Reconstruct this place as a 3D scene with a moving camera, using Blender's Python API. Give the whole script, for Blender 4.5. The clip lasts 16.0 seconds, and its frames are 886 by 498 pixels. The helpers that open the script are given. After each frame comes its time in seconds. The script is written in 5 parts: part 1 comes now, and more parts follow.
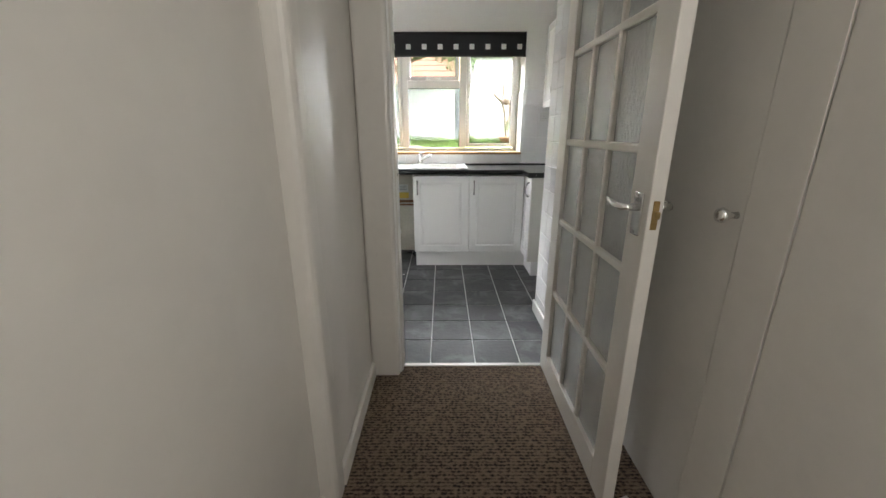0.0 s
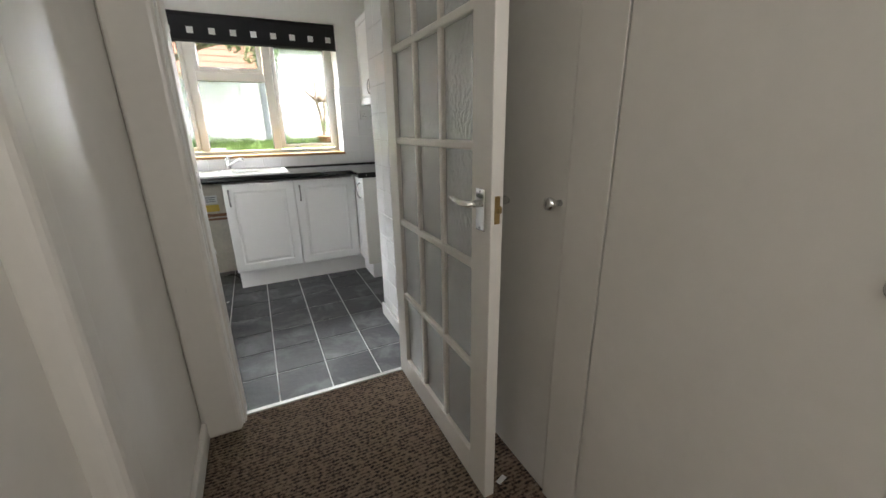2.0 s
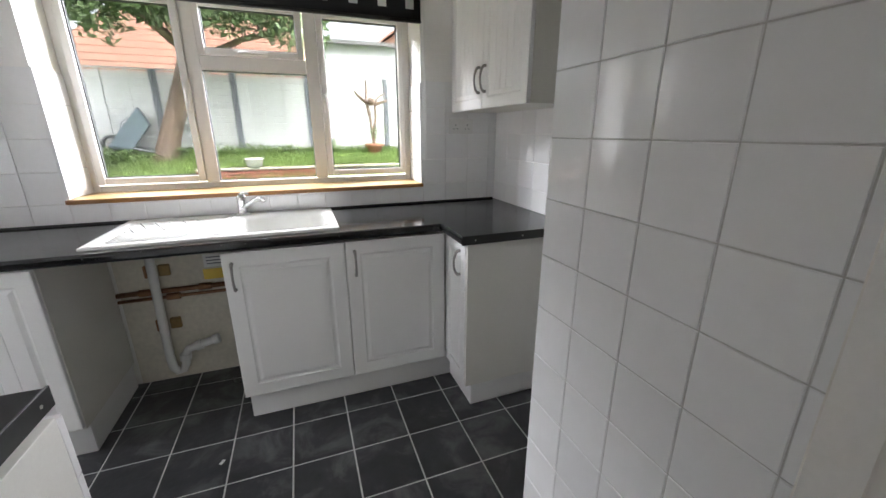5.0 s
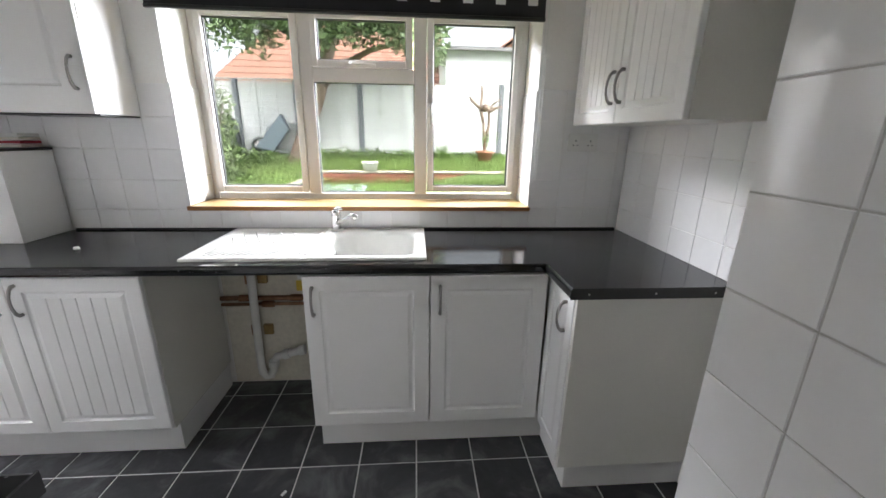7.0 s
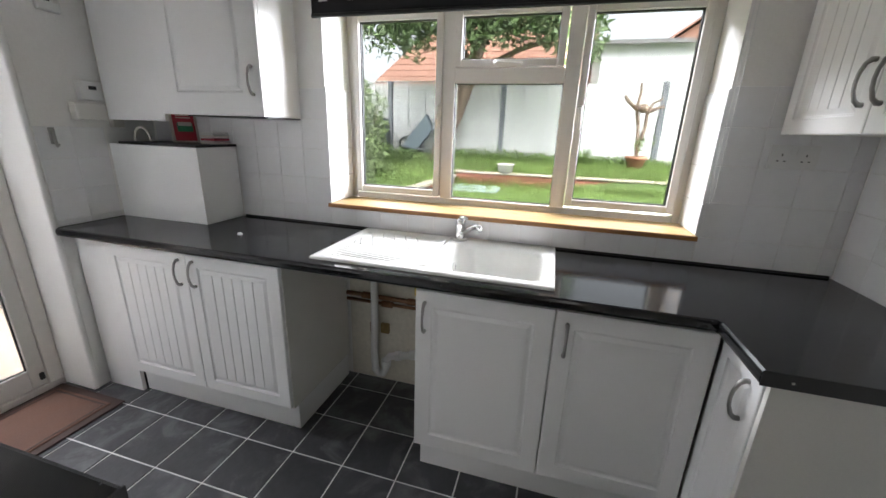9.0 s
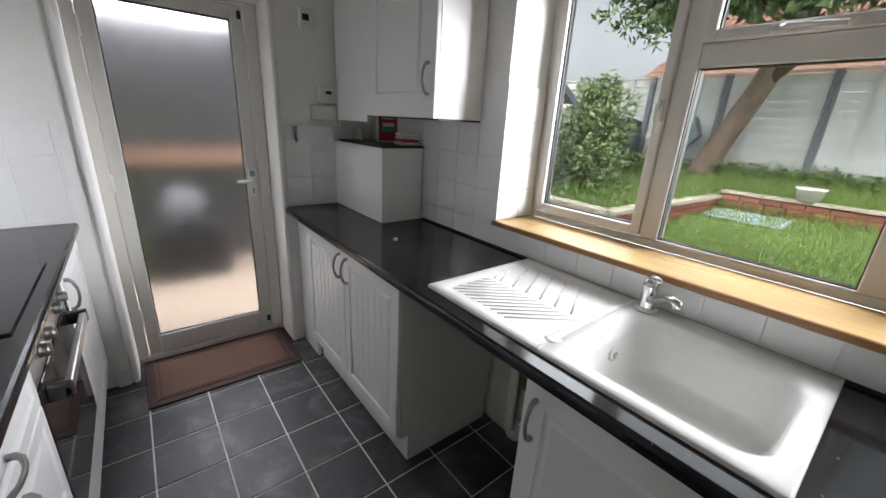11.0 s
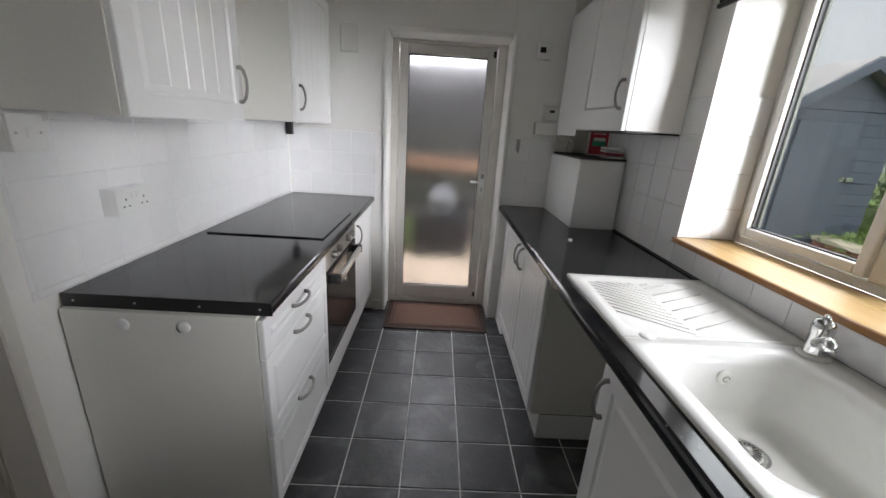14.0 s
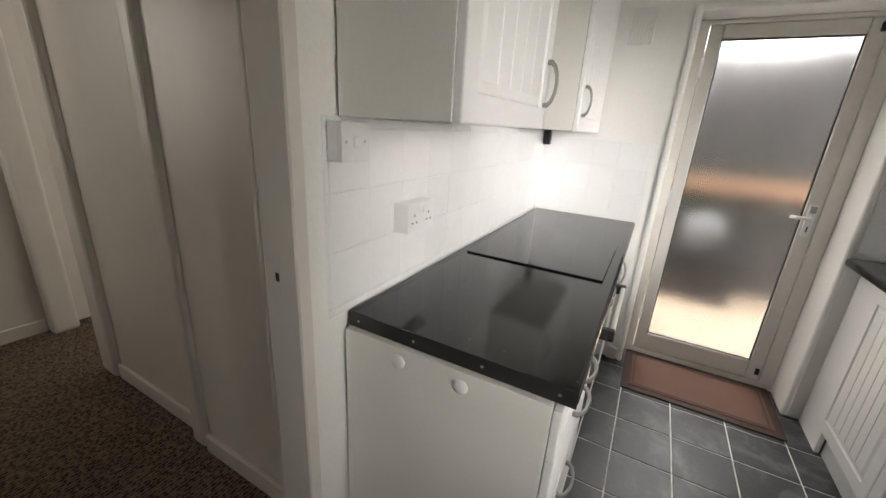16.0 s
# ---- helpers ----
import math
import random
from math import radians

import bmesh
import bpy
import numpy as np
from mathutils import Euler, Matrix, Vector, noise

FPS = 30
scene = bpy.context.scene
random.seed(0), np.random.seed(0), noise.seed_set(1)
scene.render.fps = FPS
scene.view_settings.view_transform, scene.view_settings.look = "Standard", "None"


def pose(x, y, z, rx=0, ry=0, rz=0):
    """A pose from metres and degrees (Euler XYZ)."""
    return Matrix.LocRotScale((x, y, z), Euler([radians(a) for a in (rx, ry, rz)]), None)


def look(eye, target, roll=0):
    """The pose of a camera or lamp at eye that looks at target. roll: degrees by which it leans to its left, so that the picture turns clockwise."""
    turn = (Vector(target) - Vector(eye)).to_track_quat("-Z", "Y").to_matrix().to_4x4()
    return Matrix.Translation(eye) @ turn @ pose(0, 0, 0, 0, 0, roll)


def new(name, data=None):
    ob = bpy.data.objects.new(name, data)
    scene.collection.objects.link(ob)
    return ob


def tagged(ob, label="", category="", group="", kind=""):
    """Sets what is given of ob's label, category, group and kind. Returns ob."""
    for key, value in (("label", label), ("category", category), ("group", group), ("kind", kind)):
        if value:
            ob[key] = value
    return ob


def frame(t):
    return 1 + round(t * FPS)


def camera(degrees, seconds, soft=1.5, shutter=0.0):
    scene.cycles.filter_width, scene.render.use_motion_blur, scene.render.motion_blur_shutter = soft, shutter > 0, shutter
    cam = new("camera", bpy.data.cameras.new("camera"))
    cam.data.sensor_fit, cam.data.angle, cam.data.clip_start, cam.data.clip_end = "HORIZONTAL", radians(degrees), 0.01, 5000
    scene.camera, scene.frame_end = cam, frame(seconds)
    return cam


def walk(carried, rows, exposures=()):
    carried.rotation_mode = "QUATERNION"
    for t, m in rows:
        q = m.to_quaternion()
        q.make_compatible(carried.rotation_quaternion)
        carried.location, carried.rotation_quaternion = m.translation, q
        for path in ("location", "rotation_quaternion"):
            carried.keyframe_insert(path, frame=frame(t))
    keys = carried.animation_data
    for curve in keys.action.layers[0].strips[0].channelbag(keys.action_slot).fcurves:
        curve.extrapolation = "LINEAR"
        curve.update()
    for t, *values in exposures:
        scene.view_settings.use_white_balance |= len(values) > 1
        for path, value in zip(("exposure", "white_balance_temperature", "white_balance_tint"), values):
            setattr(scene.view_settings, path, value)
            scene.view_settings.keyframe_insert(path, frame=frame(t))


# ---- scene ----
cam = camera(98.6, 16.0)
PATH = [
    (0.0, 0.367, 0.501, 1.221, -0.09, -17.18, 0.10),
    (0.5, 0.370, 0.512, 1.227, -10.38, -17.34, 0.57),
    (1.0, 0.375, 0.528, 1.230, -17.92, -17.49, 0.75),
    (1.5, 0.366, 0.549, 1.234, -23.59, -17.52, 0.76),
    (2.0, 0.353, 0.628, 1.223, -25.88, -17.64, 0.88),
    (2.5, 0.389, 0.866, 1.218, -26.46, -17.67, 0.86),
    (3.0, 0.454, 1.171, 1.258, -26.14, -17.68, 0.86),
    (5.5, 0.451, 2.306, 1.334, -16.73, -16.88, -0.10),
    (6.0, 0.490, 2.376, 1.357, -12.21, -16.73, -0.29),
    (6.5, 0.526, 2.423, 1.371, -7.62, -16.63, -0.63),
    (7.0, 0.551, 2.465, 1.376, -3.93, -16.59, -0.86),
    (7.5, 0.550, 2.489, 1.381, -0.46, -16.60, -1.05),
    (8.0, 0.540, 2.517, 1.382, 4.68, -16.69, -1.34),
    (10.5, 0.553, 3.044, 1.429, 40.66, -18.14, -2.85),
    (11.0, 0.582, 3.197, 1.429, 51.95, -18.51, -3.13),
    (11.5, 0.622, 3.320, 1.415, 60.36, -18.45, -3.23),
    (12.0, 0.720, 3.378, 1.403, 68.80, -18.64, -3.51),
    (12.5, 0.859, 3.398, 1.394, 79.25, -18.88, -3.50),
    (13.0, 0.942, 3.409, 1.408, 84.41, -19.06, -3.50),
    (13.5, 0.980, 3.402, 1.410, 87.09, -18.35, -3.50),
    (14.0, 0.986, 3.394, 1.405, 89.62, -17.67, -3.49),
    (14.5, 0.961, 3.367, 1.399, 92.85, -17.49, -3.43),
    (15.0, 0.906, 3.324, 1.399, 98.87, -17.70, -3.33),
    (15.5, 0.804, 3.195, 1.390, 107.70, -18.03, -3.42),
    (16.0, 0.682, 2.987, 1.381, 119.09, -18.18, -3.33),
]
# exposures follow the camera's own adjustment on the way
EXPOSURES = [(0.0, 4.6, 6400, 10), (2.5, 4.5, 6400, 10), (3.5, 4.3, 6350, 11), (5.3, 3.98, 6300, 13), (8.2, 3.92, 6300, 13), (10.5, 3.2, 6300, 13), (13.0, 3.02, 6350, 13), (15.0, 3.28, 6600, 13), (16.0, 3.6, 7000, 12)]
walk(cam, [(t, pose(x, y, z, 90 + pitch, roll, yaw)) for t, x, y, z, yaw, pitch, roll in PATH], EXPOSURES)

# ---- world, sun, large lights ----
world = bpy.data.worlds.new("overcast_sky")
scene.world = world
world.use_nodes = True
wn, wl = world.node_tree.nodes, world.node_tree.links
sky = wn.new("ShaderNodeTexSky")
sky.sky_type, sky.sun_disc = "NISHITA", False
sky.sun_elevation, sky.sun_rotation = radians(48), radians(200)
sky.air_density, sky.dust_density = 1.0, 4.0
grey = wn.new("ShaderNodeHueSaturation")
grey.inputs["Saturation"].default_value = 0.12
wl.new(sky.outputs[0], grey.inputs["Color"])
wl.new(grey.outputs[0], wn["Background"].inputs["Color"])
wn["Background"].inputs["Strength"].default_value = 0.15

sun = new("sun", bpy.data.lights.new("sun", "SUN"))
sun.data.energy, sun.data.angle, sun.data.color = 1.5, radians(30), (1, 0.97, 0.92)
sun.matrix_world = look((6, -10, 14), (0, 6, 0))


def area_lamp(name, eye, target, w, h, watts, colour=(1, 1, 1)):
    ob = new(name, bpy.data.lights.new(name, "AREA"))
    ob.data.shape, ob.data.size, ob.data.size_y = "RECTANGLE", w, h
    ob.data.energy, ob.data.color = watts, colour
    ob.matrix_world = look(eye, target)
    return ob


# unseen lamps adding to the sky's light through kitchen window and glazed back door
area_lamp("window_skylight", (0.29, 7.7, 4.7), (0.29, 4.6, 1.4), 3.2, 1.8, 38, (0.97, 0.98, 1))
area_lamp("window_sky_west", (-2.8, 8.0, 4.5), (0.8, 4.4, 1.2), 2.6, 1.6, 65, (0.97, 0.98, 1))
area_lamp("window_sky_east", (4.1, 9.0, 2.5), (-0.4, 3.5, 1.3), 3.2, 3.0, 150, (0.97, 0.98, 1))
area_lamp("passage_skylight", (-3.4, 3.43, 2.9), (-1.95, 3.43, 1.3), 1.2, 3.0, 12, (0.97, 0.98, 1))
# added fill lamp in front of the closed hall end wall, no opening there
area_lamp("front_door_daylight", (0.98, -0.13, 1.45), (0.0, 1.3, 1.2), 0.6, 1.3, 1.1, (1, 0.97, 0.92))
# added fill lamp in the unseen side room, bounced off its far wall
area_lamp("side_room_daylight", (-0.5, 1.2, 1.5), (-2.6, 0.9, 1.4), 1.3, 1.3, 2.5, (0.98, 0.98, 1))


# ---- materials ----
def material(name, colour, rough=0.5, metal=0.0, vary=0.08, scale=3.0, fine=60.0, bump=0.05, random_by=0.0, coat=0.0, spec=0.5):
    """Plain surface with variation at two scales, slight relief and, if asked, a shift from piece to piece."""
    m = bpy.data.materials.new(name)
    m.use_nodes = True
    n, l = m.node_tree.nodes, m.node_tree.links
    b = n["Principled BSDF"]
    geo = n.new("ShaderNodeNewGeometry")
    big, small = n.new("ShaderNodeTexNoise"), n.new("ShaderNodeTexNoise")
    big.inputs["Scale"].default_value, big.inputs["Detail"].default_value = scale, 5
    small.inputs["Scale"].default_value, small.inputs["Detail"].default_value = fine, 4
    for t in (big, small):
        l.new(geo.outputs["Position"], t.inputs["Vector"])
    mix = n.new("ShaderNodeMath")
    mix.operation = "ADD"
    l.new(big.outputs["Fac"], mix.inputs[0])
    l.new(small.outputs["Fac"], mix.inputs[1])
    span = n.new("ShaderNodeMapRange")
    span.inputs["From Min"].default_value, span.inputs["From Max"].default_value = 0.6, 1.4
    span.inputs["To Min"].default_value, span.inputs["To Max"].default_value = 1 - vary, 1 + vary
    l.new(mix.outputs[0], span.inputs["Value"])
    value = span.outputs[0]
    if random_by:
        info = n.new("ShaderNodeObjectInfo")
        shift = n.new("ShaderNodeMapRange")
        shift.inputs["To Min"].default_value, shift.inputs["To Max"].default_value = 1 - random_by, 1 + random_by
        l.new(info.outputs["Random"], shift.inputs["Value"])
        both = n.new("ShaderNodeMath")
        both.operation = "MULTIPLY"
        l.new(value, both.inputs[0])
        l.new(shift.outputs[0], both.inputs[1])
        value = both.outputs[0]
    hsv = n.new("ShaderNodeHueSaturation")
    hsv.inputs["Color"].default_value = (*colour, 1)
    l.new(value, hsv.inputs["Value"])
    l.new(hsv.outputs[0], b.inputs["Base Color"])
    rr = n.new("ShaderNodeMapRange")
    rr.inputs["To Min"].default_value, rr.inputs["To Max"].default_value = max(0.02, rough * 0.8), min(1, rough * 1.2)
    l.new(big.outputs["Fac"], rr.inputs["Value"])
    l.new(rr.outputs[0], b.inputs["Roughness"])
    b.inputs["Metallic"].default_value = metal
    b.inputs["Coat Weight"].default_value = coat
    b.inputs["Specular IOR Level"].default_value = spec
    if bump:
        bp = n.new("ShaderNodeBump")
        bp.inputs["Strength"].default_value, bp.inputs["Distance"].default_value = bump, 0.01
        l.new(mix.outputs[0], bp.inputs["Height"])
        l.new(bp.outputs[0], b.inputs["Normal"])
    return m


def glass_material(name, rough, bump=0.0, scale=80.0, colour=(0.95, 0.97, 0.96)):
    m = bpy.data.materials.new(name)
    m.use_nodes = True
    n, l = m.node_tree.nodes, m.node_tree.links
    b = n["Principled BSDF"]
    b.inputs["Base Color"].default_value = (*colour, 1)
    b.inputs["Transmission Weight"].default_value, b.inputs["Roughness"].default_value = 1, rough
    b.inputs["IOR"].default_value = 1.45
    if bump:
        geo, t, bp = n.new("ShaderNodeNewGeometry"), n.new("ShaderNodeTexNoise"), n.new("ShaderNodeBump")
        t.inputs["Scale"].default_value, t.inputs["Detail"].default_value = scale, 3
        l.new(geo.outputs["Position"], t.inputs["Vector"])
        l.new(t.outputs["Fac"], bp.inputs["Height"])
        bp.inputs["Strength"].default_value, bp.inputs["Distance"].default_value = bump, 0.004
        l.new(bp.outputs[0], b.inputs["Normal"])
    return m


def clear_glass():
    m = bpy.data.materials.new("clear_glass")
    m.use_nodes = True
    n, l = m.node_tree.nodes, m.node_tree.links
    clear, gloss, mix, fres = (n.new("ShaderNode" + k) for k in ("BsdfTransparent", "BsdfGlossy", "MixShader", "LayerWeight"))
    clear.inputs[0].default_value = (0.385, 0.395, 0.39, 1)   # two faces: darkened to dim the over-bright garden behind the pane
    gloss.inputs["Roughness"].default_value = 0.02
    sheen = n.new("ShaderNodeMapRange")
    sheen.inputs["From Min"].default_value, sheen.inputs["To Min"].default_value, sheen.inputs["To Max"].default_value = 0.45, 0.02, 0.16
    l.new(fres.outputs["Facing"], sheen.inputs["Value"])
    l.new(sheen.outputs[0], mix.inputs[0])
    l.new(clear.outputs[0], mix.inputs[1])
    l.new(gloss.outputs[0], mix.inputs[2])
    l.new(mix.outputs[0], n["Material Output"].inputs["Surface"])
    return m


def patterned(name, build):
    """A material whose base colour, roughness and height come from build(nodes, links, position) -> colour, rough, height."""
    m = bpy.data.materials.new(name)
    m.use_nodes = True
    n, l = m.node_tree.nodes, m.node_tree.links
    geo = n.new("ShaderNodeNewGeometry")
    colour, rough, height, depth = build(n, l, geo.outputs["Position"])
    b = n["Principled BSDF"]
    l.new(colour, b.inputs["Base Color"])
    if rough is not None:
        l.new(rough, b.inputs["Roughness"])
    if height is not None:
        bp = n.new("ShaderNodeBump")
        bp.inputs["Strength"].default_value, bp.inputs["Distance"].default_value = 1.0, depth
        l.new(height, bp.inputs["Height"])
        l.new(bp.outputs[0], b.inputs["Normal"])
    return m


def ramp(n, l, source, stops):
    r = n.new("ShaderNodeValToRGB")
    r.color_ramp.elements[0].position, r.color_ramp.elements[0].color = stops[0][0], (*stops[0][1], 1)
    r.color_ramp.elements[1].position, r.color_ramp.elements[1].color = stops[-1][0], (*stops[-1][1], 1)
    for p, c in stops[1:-1]:
        r.color_ramp.elements.new(p).color = (*c, 1)
    l.new(source, r.inputs["Fac"])
    return r.outputs["Color"]


def tex(n, l, kind, vector, **values):
    t = n.new("ShaderNodeTex" + kind)
    l.new(vector, t.inputs["Vector"])
    for k, v in values.items():
        t.inputs[k.replace("_", " ")].default_value = v
    return t


def slate(n, l, p):
    info = n.new("ShaderNodeObjectInfo")
    off = n.new("ShaderNodeVectorMath")
    off.operation = "MULTIPLY_ADD"
    l.new(info.outputs["Random"], off.inputs[0])
    off.inputs[1].default_value = (7, 11, 3)
    l.new(p, off.inputs[2])
    a = tex(n, l, "Noise", off.outputs[0], Scale=5.0, Detail=6.0, Roughness=0.6, Distortion=0.6)
    c = ramp(n, l, a.outputs["Fac"], [(0.3, (0.03, 0.031, 0.033)), (0.5, (0.05, 0.051, 0.055)), (0.6, (0.105, 0.107, 0.112)), (0.75, (0.18, 0.18, 0.185))])
    f = tex(n, l, "Noise", p, Scale=40.0, Detail=5.0)
    r = ramp(n, l, f.outputs["Fac"], [(0.3, (0.3, 0.3, 0.3)), (0.7, (0.46, 0.46, 0.46))])
    return c, r, f.outputs["Fac"], 0.0015


def carpet_weave(n, l, p):
    w = n.new("ShaderNodeTexWave")
    w.wave_type, w.bands_direction = "BANDS", "Y"
    l.new(p, w.inputs["Vector"])
    for k, v in (("Scale", 21.0), ("Distortion", 3.0), ("Detail", 2.0), ("Detail Scale", 6.0)):
        w.inputs[k].default_value = v
    v = tex(n, l, "Voronoi", p, Scale=62.0)
    a = tex(n, l, "Noise", p, Scale=120.0, Detail=4.0)
    s = n.new("ShaderNodeMath")
    s.operation = "MULTIPLY_ADD"
    l.new(w.outputs["Fac"], s.inputs[0])
    s.inputs[1].default_value = 0.5
    l.new(v.outputs["Distance"], s.inputs[2])
    t = n.new("ShaderNodeMath")
    t.operation = "ADD"
    l.new(s.outputs[0], t.inputs[0])
    l.new(a.outputs["Fac"], t.inputs[1])
    k = n.new("ShaderNodeMath")
    k.operation = "MULTIPLY"
    l.new(t.outputs[0], k.inputs[0])
    k.inputs[1].default_value = 0.6
    c = ramp(n, l, k.outputs[0], [(0.44, (0.012, 0.008, 0.006)), (0.6, (0.065, 0.042, 0.028)), (0.85, (0.25, 0.18, 0.125))])
    r = ramp(n, l, a.outputs["Fac"], [(0, (0.9, 0.9, 0.9)), (1, (1, 1, 1))])
    return c, r, t.outputs[0], 0.012


def fleck(n, l, p):
    v = tex(n, l, "Voronoi", p, Scale=38.0)
    c = ramp(n, l, v.outputs["Distance"], [(0.04, (0.16, 0.16, 0.165)), (0.10, (0.012, 0.012, 0.013)), (1, (0.009, 0.009, 0.01))])
    a = tex(n, l, "Noise", p, Scale=9.0, Detail=5.0)
    r = ramp(n, l, a.outputs["Fac"], [(0.3, (0.08, 0.08, 0.08)), (0.7, (0.15, 0.15, 0.15))])
    return c, r, None, 0


def grain(light, dark, along):
    def build(n, l, p):
        k = n.new("ShaderNodeMapping")
        k.inputs["Scale"].default_value = along
        l.new(p, k.inputs["Vector"])
        a = tex(n, l, "Noise", k.outputs[0], Scale=14.0, Detail=8.0, Roughness=0.65, Distortion=0.4)
        c = ramp(n, l, a.outputs["Fac"], [(0.3, dark), (0.7, light)])
        r = ramp(n, l, a.outputs["Fac"], [(0.3, (0.4, 0.4, 0.4)), (0.7, (0.25, 0.25, 0.25))])
        return c, r, a.outputs["Fac"], 0.001
    return build


def lawn_soil(n, l, p):
    a = tex(n, l, "Noise", p, Scale=1.3, Detail=8.0, Roughness=0.7)
    c = ramp(n, l, a.outputs["Fac"], [(0.3, (0.09, 0.16, 0.03)), (0.55, (0.13, 0.2, 0.045)), (0.75, (0.16, 0.17, 0.06))])
    return c, None, a.outputs["Fac"], 0.03


def bark(n, l, p):
    k = n.new("ShaderNodeMapping")
    k.inputs["Scale"].default_value = (1, 1, 0.25)
    l.new(p, k.inputs["Vector"])
    a = tex(n, l, "Noise", k.outputs[0], Scale=18.0, Detail=8.0)
    c = ramp(n, l, a.outputs["Fac"], [(0.3, (0.1, 0.065, 0.045)), (0.7, (0.33, 0.23, 0.17))])
    return c, None, a.outputs["Fac"], 0.02


wall_paint = material("white_wall_paint", (0.85, 0.84, 0.81), 0.5, vary=0.03, scale=2, fine=90, bump=0.08)
gloss_paint = material("cream_gloss_paint", (0.73, 0.70, 0.65), 0.3, vary=0.03, scale=3, fine=25, bump=0.10)
hall_paint = material("hall_satin_paint", (0.72, 0.69, 0.64), 0.34, vary=0.035, scale=2.5, fine=14, bump=0.12)
ceiling_paint = material("ceiling_paint", (0.82, 0.82, 0.8), 0.8, vary=0.03)
tile_white = material("white_glazed_tile", (0.85, 0.85, 0.85), 0.09, vary=0.02, scale=9, fine=30, bump=0.02, random_by=0.02)
grout = material("pale_grout", (0.55, 0.54, 0.52), 0.8, vary=0.15, scale=6, fine=120)
floor_grout = material("floor_joint", (0.74, 0.74, 0.72), 0.7, vary=0.2, scale=4, fine=100)
cabinet_white = material("white_cabinet_foil", (0.85, 0.85, 0.84), 0.32, vary=0.02, scale=4, fine=150, bump=0.03)
carcass_cream = material("off_white_carcass", (0.77, 0.76, 0.71), 0.42, vary=0.03, scale=5, fine=150, bump=0.03)
upvc = material("off_white_plastic_frame", (0.68, 0.66, 0.62), 0.33, vary=0.03, scale=5, fine=60, bump=0.02)
white_plastic = material("white_plastic", (0.78, 0.78, 0.76), 0.3, vary=0.02, bump=0.01)
black_rubber = material("black_gasket", (0.012, 0.012, 0.012), 0.5, vary=0.1, bump=0)
black_part = material("black_plastic", (0.015, 0.015, 0.015), 0.35, vary=0.1, bump=0.02)
chrome = material("chrome", (0.75, 0.75, 0.74), 0.14, 1.0, vary=0.03, scale=20, bump=0.01)
nickel = material("brushed_nickel", (0.36, 0.35, 0.34), 0.32, 1.0, vary=0.05, scale=30, bump=0.02)
brass = material("worn_brass", (0.36, 0.25, 0.11), 0.4, 1.0, vary=0.2, scale=40, bump=0.05)
copper = material("tarnished_copper", (0.28, 0.15, 0.08), 0.45, 0.9, vary=0.3, scale=30)
blind_fabric = material("black_blind_fabric", (0.010, 0.009, 0.011), 0.8, vary=0.15, scale=8, fine=400, bump=0.1)
square_white = material("white_print", (0.8, 0.8, 0.78), 0.6, vary=0.03)
sink_white = material("white_sink_enamel", (0.80, 0.80, 0.77), 0.16, vary=0.03, scale=6, fine=40, bump=0.01)
hob_glass = material("black_hob_glass", (0.008, 0.008, 0.009), 0.06, vary=0.1, bump=0)
oven_glass = material("dark_oven_glass", (0.015, 0.012, 0.011), 0.05, vary=0.1, bump=0)
steel = material("brushed_steel", (0.55, 0.54, 0.52), 0.3, 1.0, vary=0.06, scale=6, fine=300, bump=0.02)
mat_brown = material("brown_ribbed_mat", (0.12, 0.06, 0.04), 0.85, vary=0.15, scale=9, fine=180, bump=0.3)
mat_border = material("dark_mat_border", (0.06, 0.035, 0.028), 0.8, vary=0.15, scale=9, fine=180, bump=0.2)
red_print = material("red_card", (0.42, 0.03, 0.05), 0.5, vary=0.05)
green_print = material("green_card", (0.05, 0.3, 0.16), 0.5, vary=0.05)
pale_card = material("pale_card", (0.75, 0.72, 0.65), 0.6, vary=0.05)
yellow_label = material("yellow_label", (0.75, 0.55, 0.08), 0.5, vary=0.05)
plaster = material("stained_plaster", (0.66, 0.62, 0.53), 0.75, vary=0.12, scale=5, fine=40, bump=0.15)
slate_tile = patterned("slate_vinyl_tile", slate)
carpet = patterned("brown_looped_carpet", carpet_weave)
worktop_black = patterned("black_fleck_laminate", fleck)
sill_wood = patterned("varnished_sill_wood", grain((0.62, 0.43, 0.19), (0.50, 0.32, 0.12), (0.15, 2, 2)))
sill_edge = patterned("orange_sill_edge", grain((0.36, 0.17, 0.05), (0.26, 0.11, 0.03), (0.15, 2, 2)))
clear = clear_glass()
frosted = glass_material("frosted_glass", 0.22, 0.25, 55, (0.38, 0.38, 0.385))
reeded = glass_material("rippled_glass", 0.16, 0.9, 70)
reeded.node_tree.nodes["Principled BSDF"].inputs["Transmission Weight"].default_value = 0.72
grass_green = material("grass_blades", (0.20, 0.29, 0.075), 0.6, vary=0.35, scale=1.2, fine=9, bump=0)
weed_green = material("weed_leaves", (0.12, 0.19, 0.045), 0.6, vary=0.4, scale=2, fine=12, bump=0)
leaf_green = material("tree_leaves", (0.14, 0.20, 0.085), 0.5, vary=0.45, scale=1.5, fine=12, bump=0)
shrub_green = material("shrub_leaves", (0.16, 0.22, 0.08), 0.55, vary=0.5, scale=2.5, fine=14, bump=0)
lawn = patterned("lawn", lawn_soil)
bark_brown = patterned("bark", bark)
fence_white = material("weathered_pale_fence", (0.62, 0.62, 0.61), 0.75, vary=0.1, scale=2, fine=30, bump=0.15, random_by=0.06)
post_grey = material("grey_concrete_post", (0.19, 0.20, 0.22), 0.8, vary=0.15, scale=4, fine=50)
